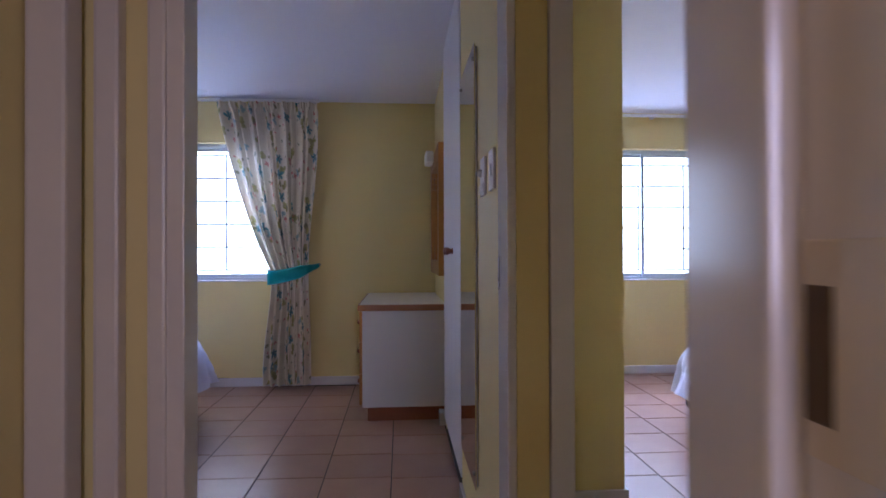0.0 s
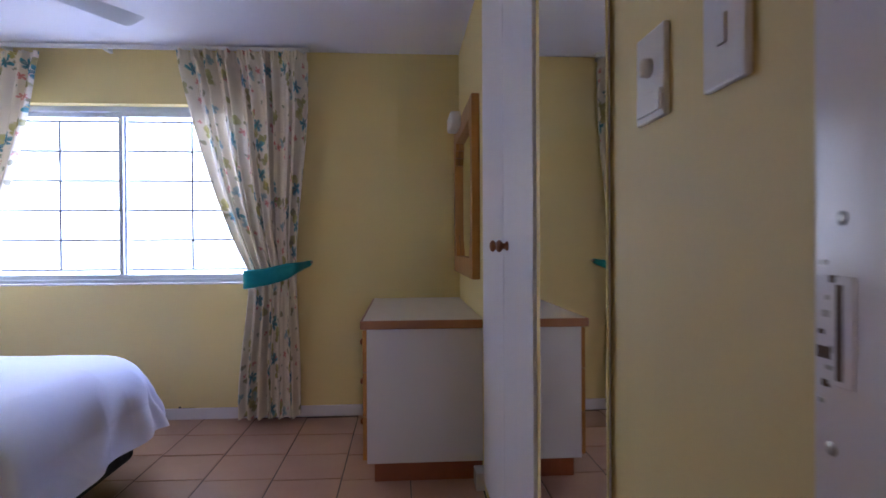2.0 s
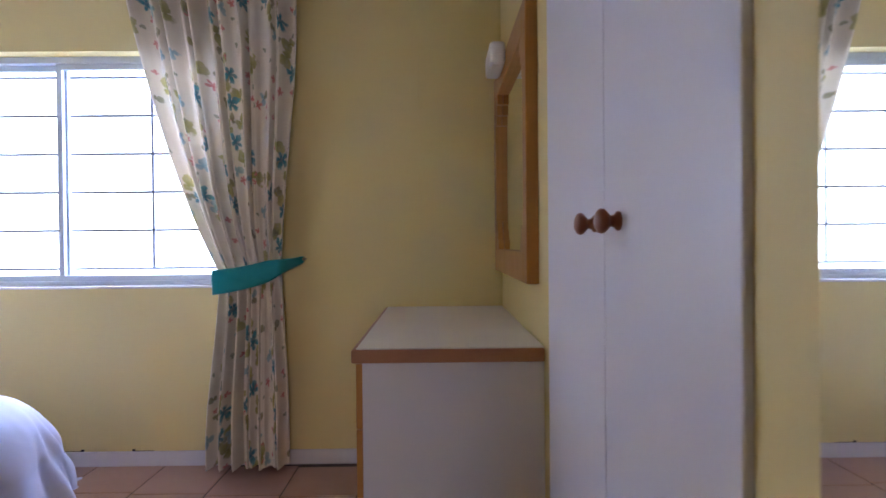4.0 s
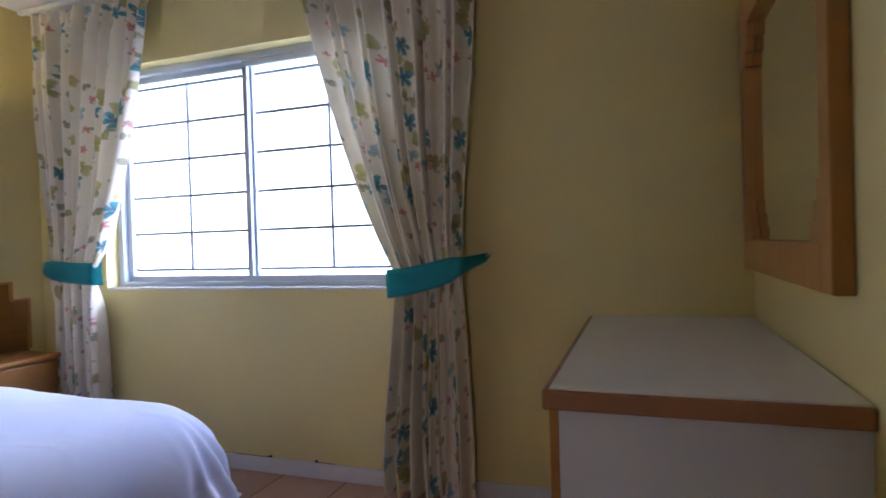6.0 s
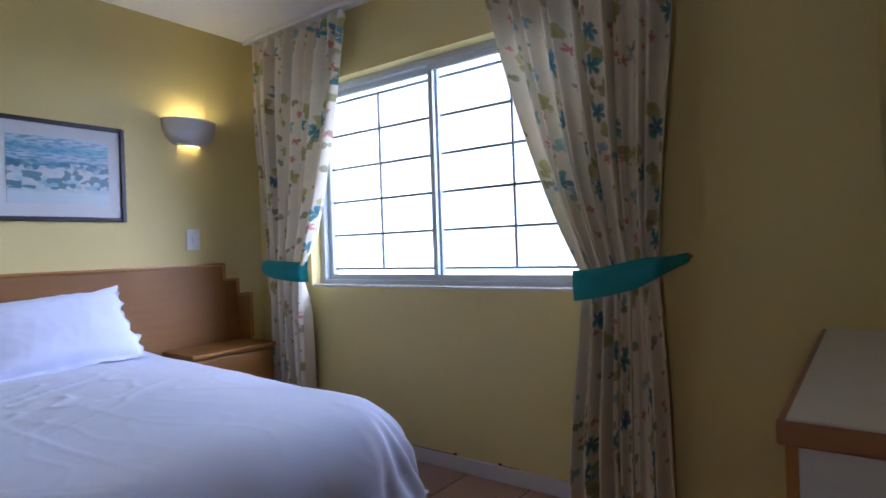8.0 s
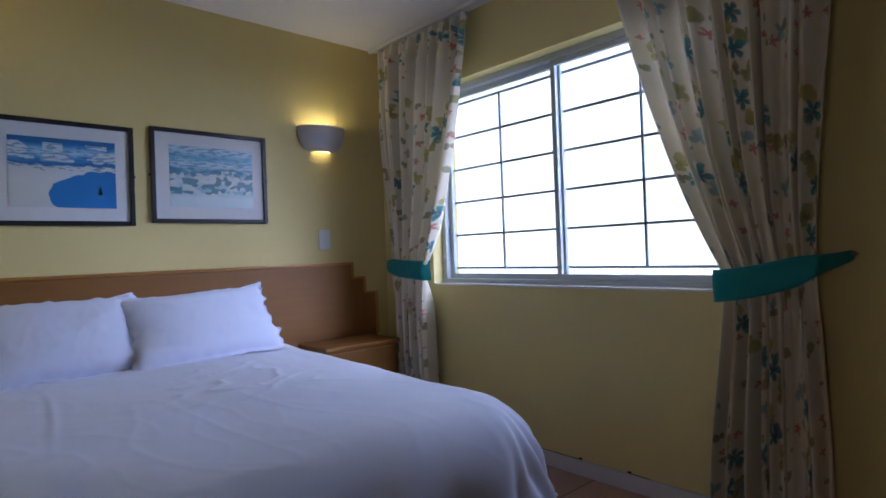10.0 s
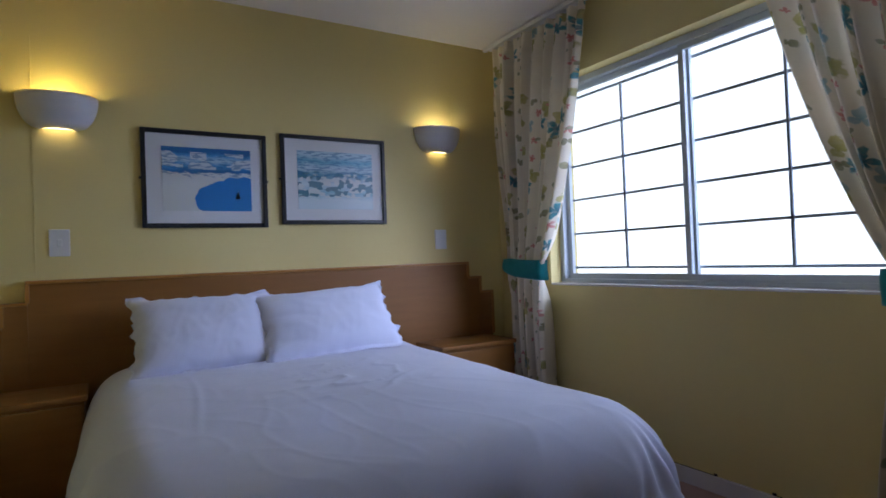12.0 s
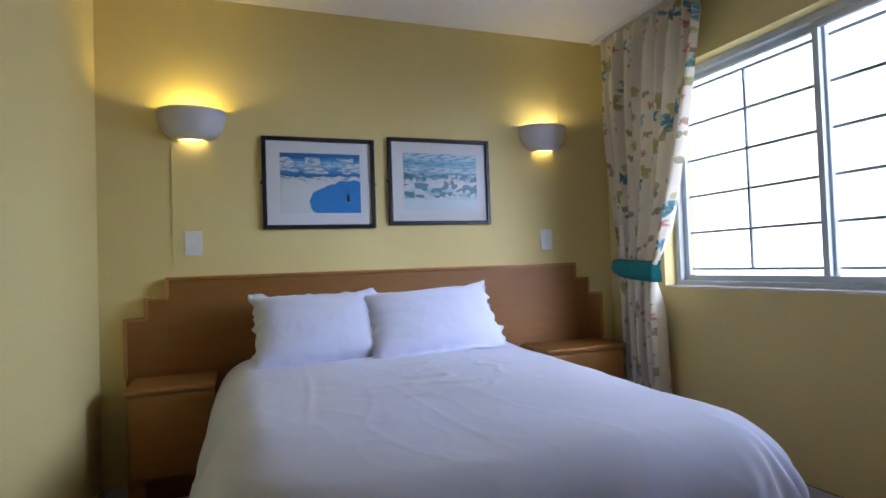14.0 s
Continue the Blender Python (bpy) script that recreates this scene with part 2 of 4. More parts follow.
M_WALL = material("yellow_wall_paint", (0.74, 0.605, 0.25), 0.62, scale=1.6, spread=0.04, bump=0.25, grain=90)
M_CEIL = material("white_ceiling_paint", (0.83, 0.81, 0.83), 0.8, scale=1.2, spread=0.03, bump=0.2, grain=60)
M_TRIM = material("gloss_trim_paint", (0.72, 0.68, 0.68), 0.18, scale=3, spread=0.04, bump=0.1, grain=40)
M_CREAM = material("cream_gloss_paint", (0.68, 0.60, 0.50), 0.35, scale=3, spread=0.05, bump=0.1, grain=40)
M_MELA = material("white_melamine", (0.70, 0.68, 0.73), 0.38, scale=2, spread=0.02, bump=0.05, grain=200)
M_BUFF = material("buff_laminate", (0.80, 0.74, 0.64), 0.36, scale=5, spread=0.05, bump=0.05, grain=300)
M_OAK = material("varnished_oak", (0.30, 0.122, 0.018), 0.52, scale=3.0, spread=0.16, bump=0.2, grain=60, stretch=(12, 1.2, 12), coat=0.05)
M_EDGE = material("oak_edging", (0.42, 0.18, 0.075), 0.4, scale=8, spread=0.12, bump=0.15, grain=80, stretch=(2, 2, 20))
M_OAKV = material("oak_upright", (0.50, 0.215, 0.042), 0.38, scale=3.0, spread=0.16, bump=0.2, grain=60, stretch=(12, 12, 1.2), coat=0.25)
M_KNOB = material("turned_wood", (0.30, 0.085, 0.025), 0.38, scale=20, spread=0.15, bump=0.1, grain=90, coat=0.12)
M_TILE = material("terracotta_tile", (0.46, 0.27, 0.18), 0.30, scale=5, spread=0.12, bump=0.12, grain=45, tint=(0.34, 0.19, 0.13), per_object=0.07)
M_GROUT = material("grey_grout", (0.13, 0.115, 0.11), 0.9, scale=12, spread=0.2, bump=0.4, grain=200)
M_LINEN = material("white_linen", (0.73, 0.75, 0.90), 0.85, scale=4, spread=0.02, bump=0.12, grain=500, sheen=0.2)
M_BASE = material("dark_bed_base", (0.018, 0.018, 0.03), 0.9, scale=20, spread=0.2, bump=0.3, grain=300)
M_TEAL = material("teal_cotton", (0.03, 0.46, 0.47), 0.8, scale=30, spread=0.15, bump=0.3, grain=400, sheen=0.3)
M_ALU = material("grey_aluminium", (0.54, 0.59, 0.63), 0.4, metal=0.0, scale=8, spread=0.05, bump=0.05)
M_STEEL = material("painted_bar", (0.34, 0.38, 0.44), 0.5, scale=20, spread=0.1, bump=0.1)
M_PLASTIC = material("white_plastic", (0.74, 0.73, 0.72), 0.35, scale=10, spread=0.03, bump=0.03)
M_CERAMIC = material("white_glazed_ceramic", (0.66, 0.64, 0.66), 0.3, scale=8, spread=0.03, bump=0.05)
M_BLACK = material("black_frame_lacquer", (0.012, 0.013, 0.018), 0.4, scale=20, spread=0.2, bump=0.1)
M_MOUNT = material("white_mount_card", (0.72, 0.72, 0.72), 0.8, scale=20, spread=0.02, bump=0.05)
M_BRASS = material("worn_steel", (0.45, 0.42, 0.38), 0.35, metal=1.0, scale=30, spread=0.15, bump=0.1)
M_DARK = material("dark_hollow", (0.02, 0.017, 0.015), 0.9)
# Brown for flat latch-hole sheets, as their inner shade, and for some paint chips.
M_HOLE_CHIP = material("latch_shade_and_chip_brown", (0.11, 0.075, 0.05), 0.8)
M_BLUE = material("navy_upholstery", (0.02, 0.03, 0.07), 0.9, scale=20, spread=0.1, bump=0.3, grain=300)
M_PINE = material("pine", (0.45, 0.25, 0.10), 0.45, scale=4, spread=0.15, stretch=(10, 10, 1))
M_SHADE = material("frosted_glass", (0.8, 0.79, 0.77), 0.4, scale=8, spread=0.02)
M_BULB = emitter("lit_bulb", (1.0, 0.78, 0.36), 14)
M_LIT = emitter("lit_diffuser", (1.0, 0.92, 0.70), 2.2)
M_GLASS, M_MIRROR, M_CURTAIN = clear_glass(), silvered(), printed_cotton()
M_OUT = material("pale_boundary_render", (0.8, 0.8, 0.8), 0.9)
M_HAZE = emitter("bright_haze", (0.93, 0.97, 1.0), 2.0)

# ---------------------------------------------------------------- mesh helpers


def box(bm, x0, x1, y0, y1, z0, z1, bevel=0.0, segments=2):
    r = bmesh.ops.create_cube(bm, size=1.0, matrix=Matrix.LocRotScale(((x0 + x1) / 2, (y0 + y1) / 2, (z0 + z1) / 2), None, (abs(x1 - x0), abs(y1 - y0), abs(z1 - z0))))
    if bevel:
        edges = list({e for v in r["verts"] for e in v.link_edges})
        bmesh.ops.bevel(bm, geom=edges, offset=bevel, segments=segments, affect="EDGES", profile=0.6)
    return bm


def one_box(*a, **k):
    return box(bmesh.new(), *a, **k)


def lathe(bm, profile, axis_m, steps=28, closed=True):
    """Turns a profile of (radius, height) round the local z axis."""
    rings = []
    for r, h in profile:
        rings.append([bm.verts.new(axis_m @ Vector((r * math.cos(2 * math.pi * i / steps), r * math.sin(2 * math.pi * i / steps), h))) for i in range(steps)])
    for a, b in zip(rings, rings[1:]):
        for i in range(steps):
            bm.faces.new((a[i], a[(i + 1) % steps], b[(i + 1) % steps], b[i]))
    if closed:
        bm.faces.new(list(reversed(rings[0])))
        bm.faces.new(rings[-1])
    return bm


def finish(name, bm, mat, smooth=False):
    bmesh.ops.recalc_face_normals(bm, faces=bm.faces)
    me = bpy.data.meshes.new(name)
    bm.to_mesh(me)
    bm.free()
    me.materials.append(mat)
    if smooth:
        for p in me.polygons:
            p.use_smooth = True
    return me


def part(name, bm, mat, parent, label="", smooth=False):
    ob = new(name, finish(name, bm, mat, smooth))
    ob.parent = parent
    if label:
        ob["label"] = label
    return ob


def thing(name, label, category, group="", at=(0, 0, 0)):
    ob = tagged(new(name), label, category, group)
    ob.location = at
    ob.empty_display_size = 0.1
    return ob


def solid(name, bm, mat, label, category, kind="", group="", smooth=False):
    return tagged(new(name, finish(name, bm, mat, smooth)), label, category, group, kind)


def structure(name, bm, mat, label, category):
    return solid(name, bm, mat, label, category, "structure")


# ---------------------------------------------------------------- plan
H = 2.475
XB, XR, YW, YD = -3.445, 0.205, 4.20, 1.295      # bed wall, cupboard wall, window wall, entrance wall
XA = 0.230                                    # wall above the chest, set a little behind the cupboard doors
X2, Y2 = 4.12, 4.42                           # second bedroom's bed wall and window wall
WIN = (-2.955, -1.14, 0.905, 2.112)            # window opening x0 x1 z0 z1
WIN2 = (1.30, 3.173, 0.880, 2.135)


def wall_with_hole(x0, x1, y0, y1, hole, z1=H):
    bm = bmesh.new()
    a, b, c, d = hole
    box(bm, x0, a, y0, y1, 0, z1)
    box(bm, b, x1, y0, y1, 0, z1)
    box(bm, a, b, y0, y1, 0, c)
    box(bm, a, b, y0, y1, d, z1)
    return bm


structure("wall_north", wall_with_hole(XB - 0.2, 0.9, YW, YW + 0.22, WIN), M_WALL, "pale yellow plastered wall round the window", "wall")
structure("wall_west", one_box(XB - 0.2, XB, YD - 0.6, YW, 0, H), M_WALL, "pale yellow plastered wall behind the bed", "wall")
structure("wall_south", one_box(XB, -1.05, YD - 0.2, YD, 0, H), M_WALL, "pale yellow plastered wall beside the bed", "wall")
structure("wall_entry", one_box(-1.24, -1.02, 0.80, YD - 0.2, 0, H), M_WALL, "pale yellow plastered return wall by the door", "wall")
bm = box(bmesh.new(), XR, XR + 0.10, 0.52, 1.786, 0, H)
box(bm, 0.307, 0.91, 1.802, 1.822, 0, H)
structure("wall_partition", bm, M_WALL, "pale yellow plastered partition with light switches", "wall")
structure("wall_closet_side", one_box(0.325, 0.93, 1.65, 1.80, 0, H), M_WALL, "yellow plastered end wall of the built-in cupboards", "wall")
structure("wall_alcove", one_box(XA, 0.93, 2.918, YW, 0, H), M_WALL, "pale yellow plastered wall above the chest", "wall")
structure("wall_closet_back", one_box(0.81, 0.93, 1.824, 2.916, 0, H), M_WALL, "yellow plastered wall behind the cupboards", "wall")
structure("wall_room_two_north", wall_with_hole(0.93, X2 + 0.2, Y2, Y2 + 0.22, WIN2), M_WALL, "pale yellow wall round the second bedroom's window", "wall")
structure("wall_room_two_east", one_box(X2, X2 + 0.2, 0.3, Y2, 0, H), M_WALL, "pale yellow wall of the second bedroom", "wall")
structure("wall_room_two_pier", one_box(3.62, X2, 0.50, 3.82, 0, H), M_WALL, "pale yellow wall behind the second bedroom's bed", "wall")
structure("wall_room_two_south", one_box(1.22, X2, 0.30, 0.50, 0, H), M_WALL, "pale yellow wall of the second bedroom", "wall")
# lobby and hall
bm = box(bmesh.new(), 0.203, 0.283, 0.502, 0.52, 0, H)
box(bm, -1.02, -0.754, 0.802, 0.87, 0, H)
box(bm, -0.754, 0.205, 0.60, 0.80, 2.08, H)
box(bm, 0.285, 1.22, 0.36, 0.50, 2.08, H)
structure("wall_lobby", bm, M_WALL, "yellow plastered wall over and beside the bedroom doors", "wall")
structure("wall_lobby_west", one_box(-1.24, -1.04, -3.0, 0.68, 0, H), M_WALL, "yellow plastered hall wall", "wall")
structure("wall_lobby_east", one_box(1.22, 1.42, -0.60, 0.30, 0, H), M_WALL, "yellow plastered hall wall", "wall")
bm = box(bmesh.new(), 0.215, 1.42, -0.675, -0.515, 0, H)
box(bm, -1.04, -0.72, -0.675, -0.515, 0, H)
box(bm, -0.72, 0.215, -0.675, -0.515, 2.10, H)
structure("wall_hall", bm, M_WALL, "yellow plastered wall round the hall doorway", "wall")
structure("wall_hall_east", one_box(0.60, 0.80, -3.0, -0.675, 0, H), M_WALL, "yellow plastered hall wall", "wall")
# Opening made up to go with the added hall lamp.
structure("wall_hall_south", wall_with_hole(-1.2, 0.8, -3.2, -3.0, (0.14, 0.58, 0.9, 2.1)), M_WALL, "unseen yellow plastered wall with an opening added behind the fill lamp", "wall")
bm = box(bmesh.new(), XB - 0.2, X2 + 0.2, -3.2, Y2 + 0.22, H, H + 0.15)
structure("ceiling", bm, M_CEIL, "flat white painted ceiling", "ceiling")

floor = structure("floor", one_box(XB - 0.2, X2 + 0.2, -3.2, Y2 + 0.22, -0.12, -0.003), M_GROUT, "terracotta tiled floor with dark grey joints", "floor")
structure("ground", one_box(-400, 400, Y2 + 0.5, 600, -0.6, -0.5), M_OUT, "pale paved yard outside the windows", "ground")

structure("backdrop", one_box(-60, 60, 16, 16.1, -0.5, 30), M_HAZE, "bright white hazy sky beyond the windows", "backdrop")

# skirtings
def skirting(x0, x1, y0, y1, dx, dy):
    bm = bmesh.new()
    t = 0.015
    if dx:
        box(bm, x0, x0 + dx * t, y0, y1, 0, 0.075, 0.004)
    else:
        box(bm, x0, x1, y0, y0 + dy * t, 0, 0.075, 0.004)
    return structure("baseboard", bm, M_TRIM, "white gloss-painted skirting board", "baseboard")


skirting(XB + 0.015, -0.37, YW, 0, 0, -1)
skirting(XB, 0, YD + 0.015, YW, 1, 0)
skirting(XB + 0.015, -1.05, YD, 0, 0, 1)
skirting(XR, 0, 0.713, 1.784, -1, 0)
skirting(0.335, 0.945, 1.65, 0, 0, -1)
skirting(0.93, 0, 1.65, Y2 - 0.015, 1, 0)
skirting(0.945, X2, Y2, 0, 0, -1)
structure("trim", one_box(0.178, 0.229, 2.92, 3.024, 0, 0.085, 0.006), M_TRIM, "short white skirting end beside the chest", "trim")


def skirting_gap_marks():
    # Dark strips paint the shade in the skirting's top gap; small blocks are chips.
    c = thing("cable", "dark strips coloured as the shaded gap above the skirting, with small chips", "cable")
    for x0, x1 in ((-2.20, -1.92), (-1.66, -1.56)):
        part("gap_strip", one_box(x0, x1, YW - 0.006, YW - 0.003, 0.0752, 0.0775), M_DARK, c)
    for x in (-1.92, -1.66):
        part("chip_mark", one_box(x - 0.008, x + 0.008, YW - 0.008, YW - 0.002, 0.0752, 0.086, 0.002), M_DARK, c, "small dark chip at the top of the skirting")
    return c


skirting_gap_marks()


# ---------------------------------------------------------------- windows
def window(name, x0, x1, z0, z1, y, mull, label):
    w = tagged(new(name), label, "window", kind="structure")
    bm = bmesh.new()
    f = 0.035
    box(bm, x0, x1, y, y + 0.07, z1 - f, z1, 0.003)
    box(bm, x0, x1, y, y + 0.07, z0, z0 + f, 0.003)
    box(bm, x0, x0 + f, y, y + 0.07, z0 + f, z1 - f, 0.003)
    box(bm, x1 - f, x1, y, y + 0.07, z0 + f, z1 - f, 0.003)
    part("window_frame", bm, M_ALU, w)
    for a, b, yy in ((x0 + f, mull + 0.02, y + 0.038), (mull - 0.02, x1 - f, y + 0.008)):
        bm = bmesh.new()
        g = 0.03
        box(bm, a, b, yy, yy + 0.022, z1 - f - g, z1 - f, 0.002)
        box(bm, a, b, yy, yy + 0.022, z0 + f, z0 + f + g, 0.002)
        box(bm, a, a + g, yy, yy + 0.022, z0 + f + g, z1 - f - g, 0.002)
        box(bm, b - g, b, yy, yy + 0.022, z0 + f + g, z1 - f - g, 0.002)
        s = part("sash", bm, M_ALU, w, "grey aluminium sliding sash")
        p = part("pane", one_box(a + g - 0.004, b - g + 0.004, yy + 0.008, yy + 0.012, z0 + f + g - 0.004, z1 - f - g + 0.004), M_GLASS, s, "clear glass pane")
        p.visible_shadow = False
    part("window_sill", one_box(x0, x1, y - 0.08, y, z0 - 0.002, z0 + 0.012, 0.004), M_TRIM, w, "white painted sill")
    return w


window("window_1", WIN[0], WIN[1], WIN[2], WIN[3], YW + 0.08, -2.067, "grey aluminium sliding window, closed, over a plastered sill")
window("window_2", WIN2[0], WIN2[1], WIN2[2], WIN2[3], Y2 + 0.08, 2.27, "grey aluminium sliding window of the second bedroom")


def burglar_bars(y, xs, zs, x0, x1):
    g = thing("burglar_bars", "thin painted steel security grille outside the window", "security grille")
    for z in zs:
        part("bar", one_box(x0, x1, y, y + 0.010, z - 0.0068, z + 0.0068), M_STEEL, g)
    for x in xs:
        part("bar", one_box(x - 0.0068, x + 0.0068, y - 0.010, y, zs[0], zs[-1]), M_STEEL, g)
    return g


ZB = [1.002 + 0.205 * i for i in range(6)]
burglar_bars(YW + 0.165, (-2.94, -2.507, -2.074, -1.623, -1.19), ZB, WIN[0], WIN[1])
burglar_bars(Y2 + 0.165, (1.35, 1.80, 2.25, 2.707, 3.13), [z - 0.025 for z in ZB], WIN2[0], WIN2[1])


# ---------------------------------------------------------------- curtains
def smoothstep(a, b, v):
    v = min(1, max(0, (v - a) / (b - a)))
    return v * v * (3 - 2 * v)


def curtain_cloth(outer, inner_top, inner_tie, inner_bottom, outer_tie, outer_bottom, y, z_top, z_tie, z_bottom, folds, seed):
    """Gathered cloth held back at the tie; outer is the side by the hook."""
    cols, rows = folds * 20, 90
    bm = bmesh.new()
    lay = bm.loops.layers.uv.new("cloth")
    rng = random.Random(seed)
    phase = [rng.uniform(0, 6.28) for _ in range(4)]
    amp = [rng.uniform(0.45, 1.45) for _ in range(folds + 2)]
    grid, flat = [], 2.0
    for r in range(rows + 1):
        z = z_top + (z_bottom - z_top) * r / rows
        if z > z_tie:
            k = (z_top - z) / (z_top - z_tie)
            o = outer + (outer_tie - outer) * smoothstep(0.2, 1, k)
            bow = k ** 1.12
            i = inner_top + (inner_tie - inner_top) * (0.72 * bow + 0.28 * k ** 3.0)
        else:
            k = (z_tie - z) / (z_tie - z_bottom)
            o = outer_tie + (outer_bottom - outer_tie) * smoothstep(0, 0.8, k)
            i = inner_tie + (inner_bottom - inner_tie) * smoothstep(0, 0.9, k)
        pinch = math.exp(-((z - z_tie) / 0.14) ** 2)
        head = smoothstep(z_top - 0.085, z_top - 0.055, z)
        line = []
        for c in range(cols + 1):
            u = c / cols
            a = u * folds * 2 * math.pi + 0.7 * math.sin(2.2 * z + phase[0] + 3 * u) + 1.3 * math.sin(5 * u + phase[1]) + 0.5 * math.sin(13 * u + phase[2] + 0.8 * z)
            d = 0.047 * amp[int(u * folds)] * (1 - 0.62 * pinch) * (1 - 0.45 * head)
            x = o + (i - o) * u + 0.012 * math.sin(a * 0.5 + phase[2]) * (1 - head)
            w1 = math.sin(a)
            yy = y + d * math.copysign(abs(w1) ** 0.75, w1) + 0.014 * math.sin(0.5 * a + phase[3] + 1.3 * z) - 0.02 * pinch
            yy += head * (0.011 * math.sin(a * 3 + phase[1]) + 0.005 * math.sin(a * 5.3) - 0.006)
            line.append((bm.verts.new((x, yy, z)), (u * flat, z)))
        grid.append(line)
    for r in range(rows):
        for c in range(cols):
            q = (grid[r][c], grid[r][c + 1], grid[r + 1][c + 1], grid[r + 1][c])
            f = bm.faces.new([v for v, _ in q])
            for lp, (_, t) in zip(f.loops, q):
                lp[lay].uv = t
    return bm


def curtain(label, cloth, tie, hook):
    c = thing("curtain", label, "curtain", "floral curtains")
    ob = part("cloth", cloth, M_CURTAIN, c, smooth=True)
    part("tieback", tie, M_TEAL, c, "plain teal cotton tieback", smooth=True)
    bm = bmesh.new()
    hx, hy, hz = hook
    lathe(bm, [(0.004, 0), (0.004, 0.04), (0.009, 0.045), (0.006, 0.055)], pose(hx, hy, hz, 90, 0, 0), 10)
    part("hook", bm, M_BRASS, c, smooth=True)
    return c


def tieback(x_in, x_out, hook, y, z_in, band):
    """A curved band that wraps the front of the gathered cloth and rises, narrowing, to its hook."""
    bm = bmesh.new()
    n, m, rows = 30, 6, []
    for i in range(n + 1):
        u = i / n
        x = x_in + (hook[0] - x_in) * u
        wrap = max(0.0, 1 - (u / 0.06)) if u < 0.06 else 0.0
        yf = y - 0.062 + 0.05 * wrap ** 2 + (hook[1] - 0.02 - y + 0.062) * smoothstep(0.80, 1.0, u)
        zc = z_in + (hook[2] - z_in) * (0.25 * u + 0.75 * u ** 2.0)
        hw = band * (1.0 - 0.18 * u - 0.50 * smoothstep(0.62, 1.0, u)) * (1 if u < 0.97 else 0.75)
        rows.append([bm.verts.new((x, yf + 0.006 * math.cos(math.pi * (j / m - 0.5)) * -1 + 0.003 * math.sin(11 * u + j), zc - hw / 2 + hw * j / m)) for j in range(m + 1)])
    fs = [bm.faces.new((rows[i][j], rows[i + 1][j], rows[i + 1][j + 1], rows[i][j + 1])) for i in range(n) for j in range(m)]
    bmesh.ops.solidify(bm, geom=fs, thickness=0.006)
    return bm


YC = 4.09
curtain("cream floral cotton curtain, tied back beside the window",
        curtain_cloth(-0.785, -1.62, -1.165, -1.235, -0.865, -0.85, YC, 2.44, 0.985, 0.03, 11, 3),
        tieback(-1.205, -0.87, (-0.775, 4.185, 1.048), YC, 0.942, 0.122), (-0.775, 4.20, 1.05))
curtain("cream floral cotton curtain, tied back in the corner",
        curtain_cloth(-3.33, -2.47, -2.87, -2.865, -3.21, -3.21, YC, 2.41, 1.0, 0.035, 10, 8),
        tieback(-2.84, -3.21, (-3.29, 4.185, 1.045), YC, 1.0, 0.118), (-3.29, 4.20, 1.045))
curtain("cream cotton curtain with teal flowers in the second bedroom",
        curtain_cloth(3.655, 3.05, 3.295, 3.285, 3.60, 3.65, Y2 - 0.11, 2.40, 0.90, 0.035, 8, 5),
        tieback(3.27, 3.60, (3.70, Y2 - 0.015, 0.965), Y2 - 0.11, 0.875, 0.12), (3.70, Y2, 0.965))


def rail(x0, x1, y, z, label):
    r = thing("curtain_rail", label, "curtain rail")
    part("track", one_box(x0, x1, y - 0.012, y + 0.012, z - 0.012, z + 0.012, 0.003), M_PLASTIC, r)
    k = int((x1 - x0) / 0.6)
    for i in range(k + 1):
        x = x0 + 0.05 + (x1 - x0 - 0.1) * i / k
        part("bracket", one_box(x - 0.012, x + 0.012, y + 0.01, y + 0.11, z - 0.01, z + 0.022, 0.003), M_PLASTIC, r)
    return r


rail(-3.40, -0.77, YC, 2.452, "white curtain track on wall brackets above the window")
rail(0.96, 3.66, Y2 - 0.11, 2.425, "white curtain track above the second bedroom's window")


# ---------------------------------------------------------------- chest of drawers
def chest():
    x0, x1, y0, y1 = -0.360, XA - 0.002, 3.033, YW - 0.003
    c = thing("chest_of_drawers", "white melamine chest of drawers with oak edging, against the wall", "chest of drawers")
    part("carcass", one_box(x0 + 0.0205, x1, y0 + 0.012, y1, 0.097, 0.754, 0.002), M_MELA, c, "white melamine end panel")
    part("plinth", one_box(x0 + 0.055, x1, y0 + 0.035, y1, 0.001, 0.097), M_KNOB, c, "reddish-brown wooden plinth")
    part("top", one_box(x0 + 0.004, x1 - 0.002, y0 - 0.002, y1, 0.756, 0.800, 0.003), M_BUFF, c, "buff laminate top")
    bm = box(bmesh.new(), x0 - 0.010, x1 - 0.002, y0 - 0.015, y0 - 0.002, 0.755, 0.797, 0.006, 3)
    box(bm, x0 - 0.010, x0 + 0.0045, y0 - 0.002, y1, 0.755, 0.797, 0.006, 3)
    part("edging", bm, M_EDGE, c, "rounded oak edging")
    n = 2
    w = (y1 - y0 - 0.03) / n
    for i in range(n):
        for k, (z0, z1) in enumerate(((0.115, 0.325), (0.33, 0.54), (0.545, 0.748))):
            d = part("drawer", one_box(x0, x0 + 0.02, y0 + 0.014 + w * i, y0 + 0.008 + w * (i + 1), z0, z1, 0.003), M_OAKV, c, "oak-edged drawer front")
            yk = y0 + 0.014 + w * (i + 0.5)
            knob(d, pose(x0, yk, (z0 + z1) / 2, 0, -90, 0), 0.75)
    return c


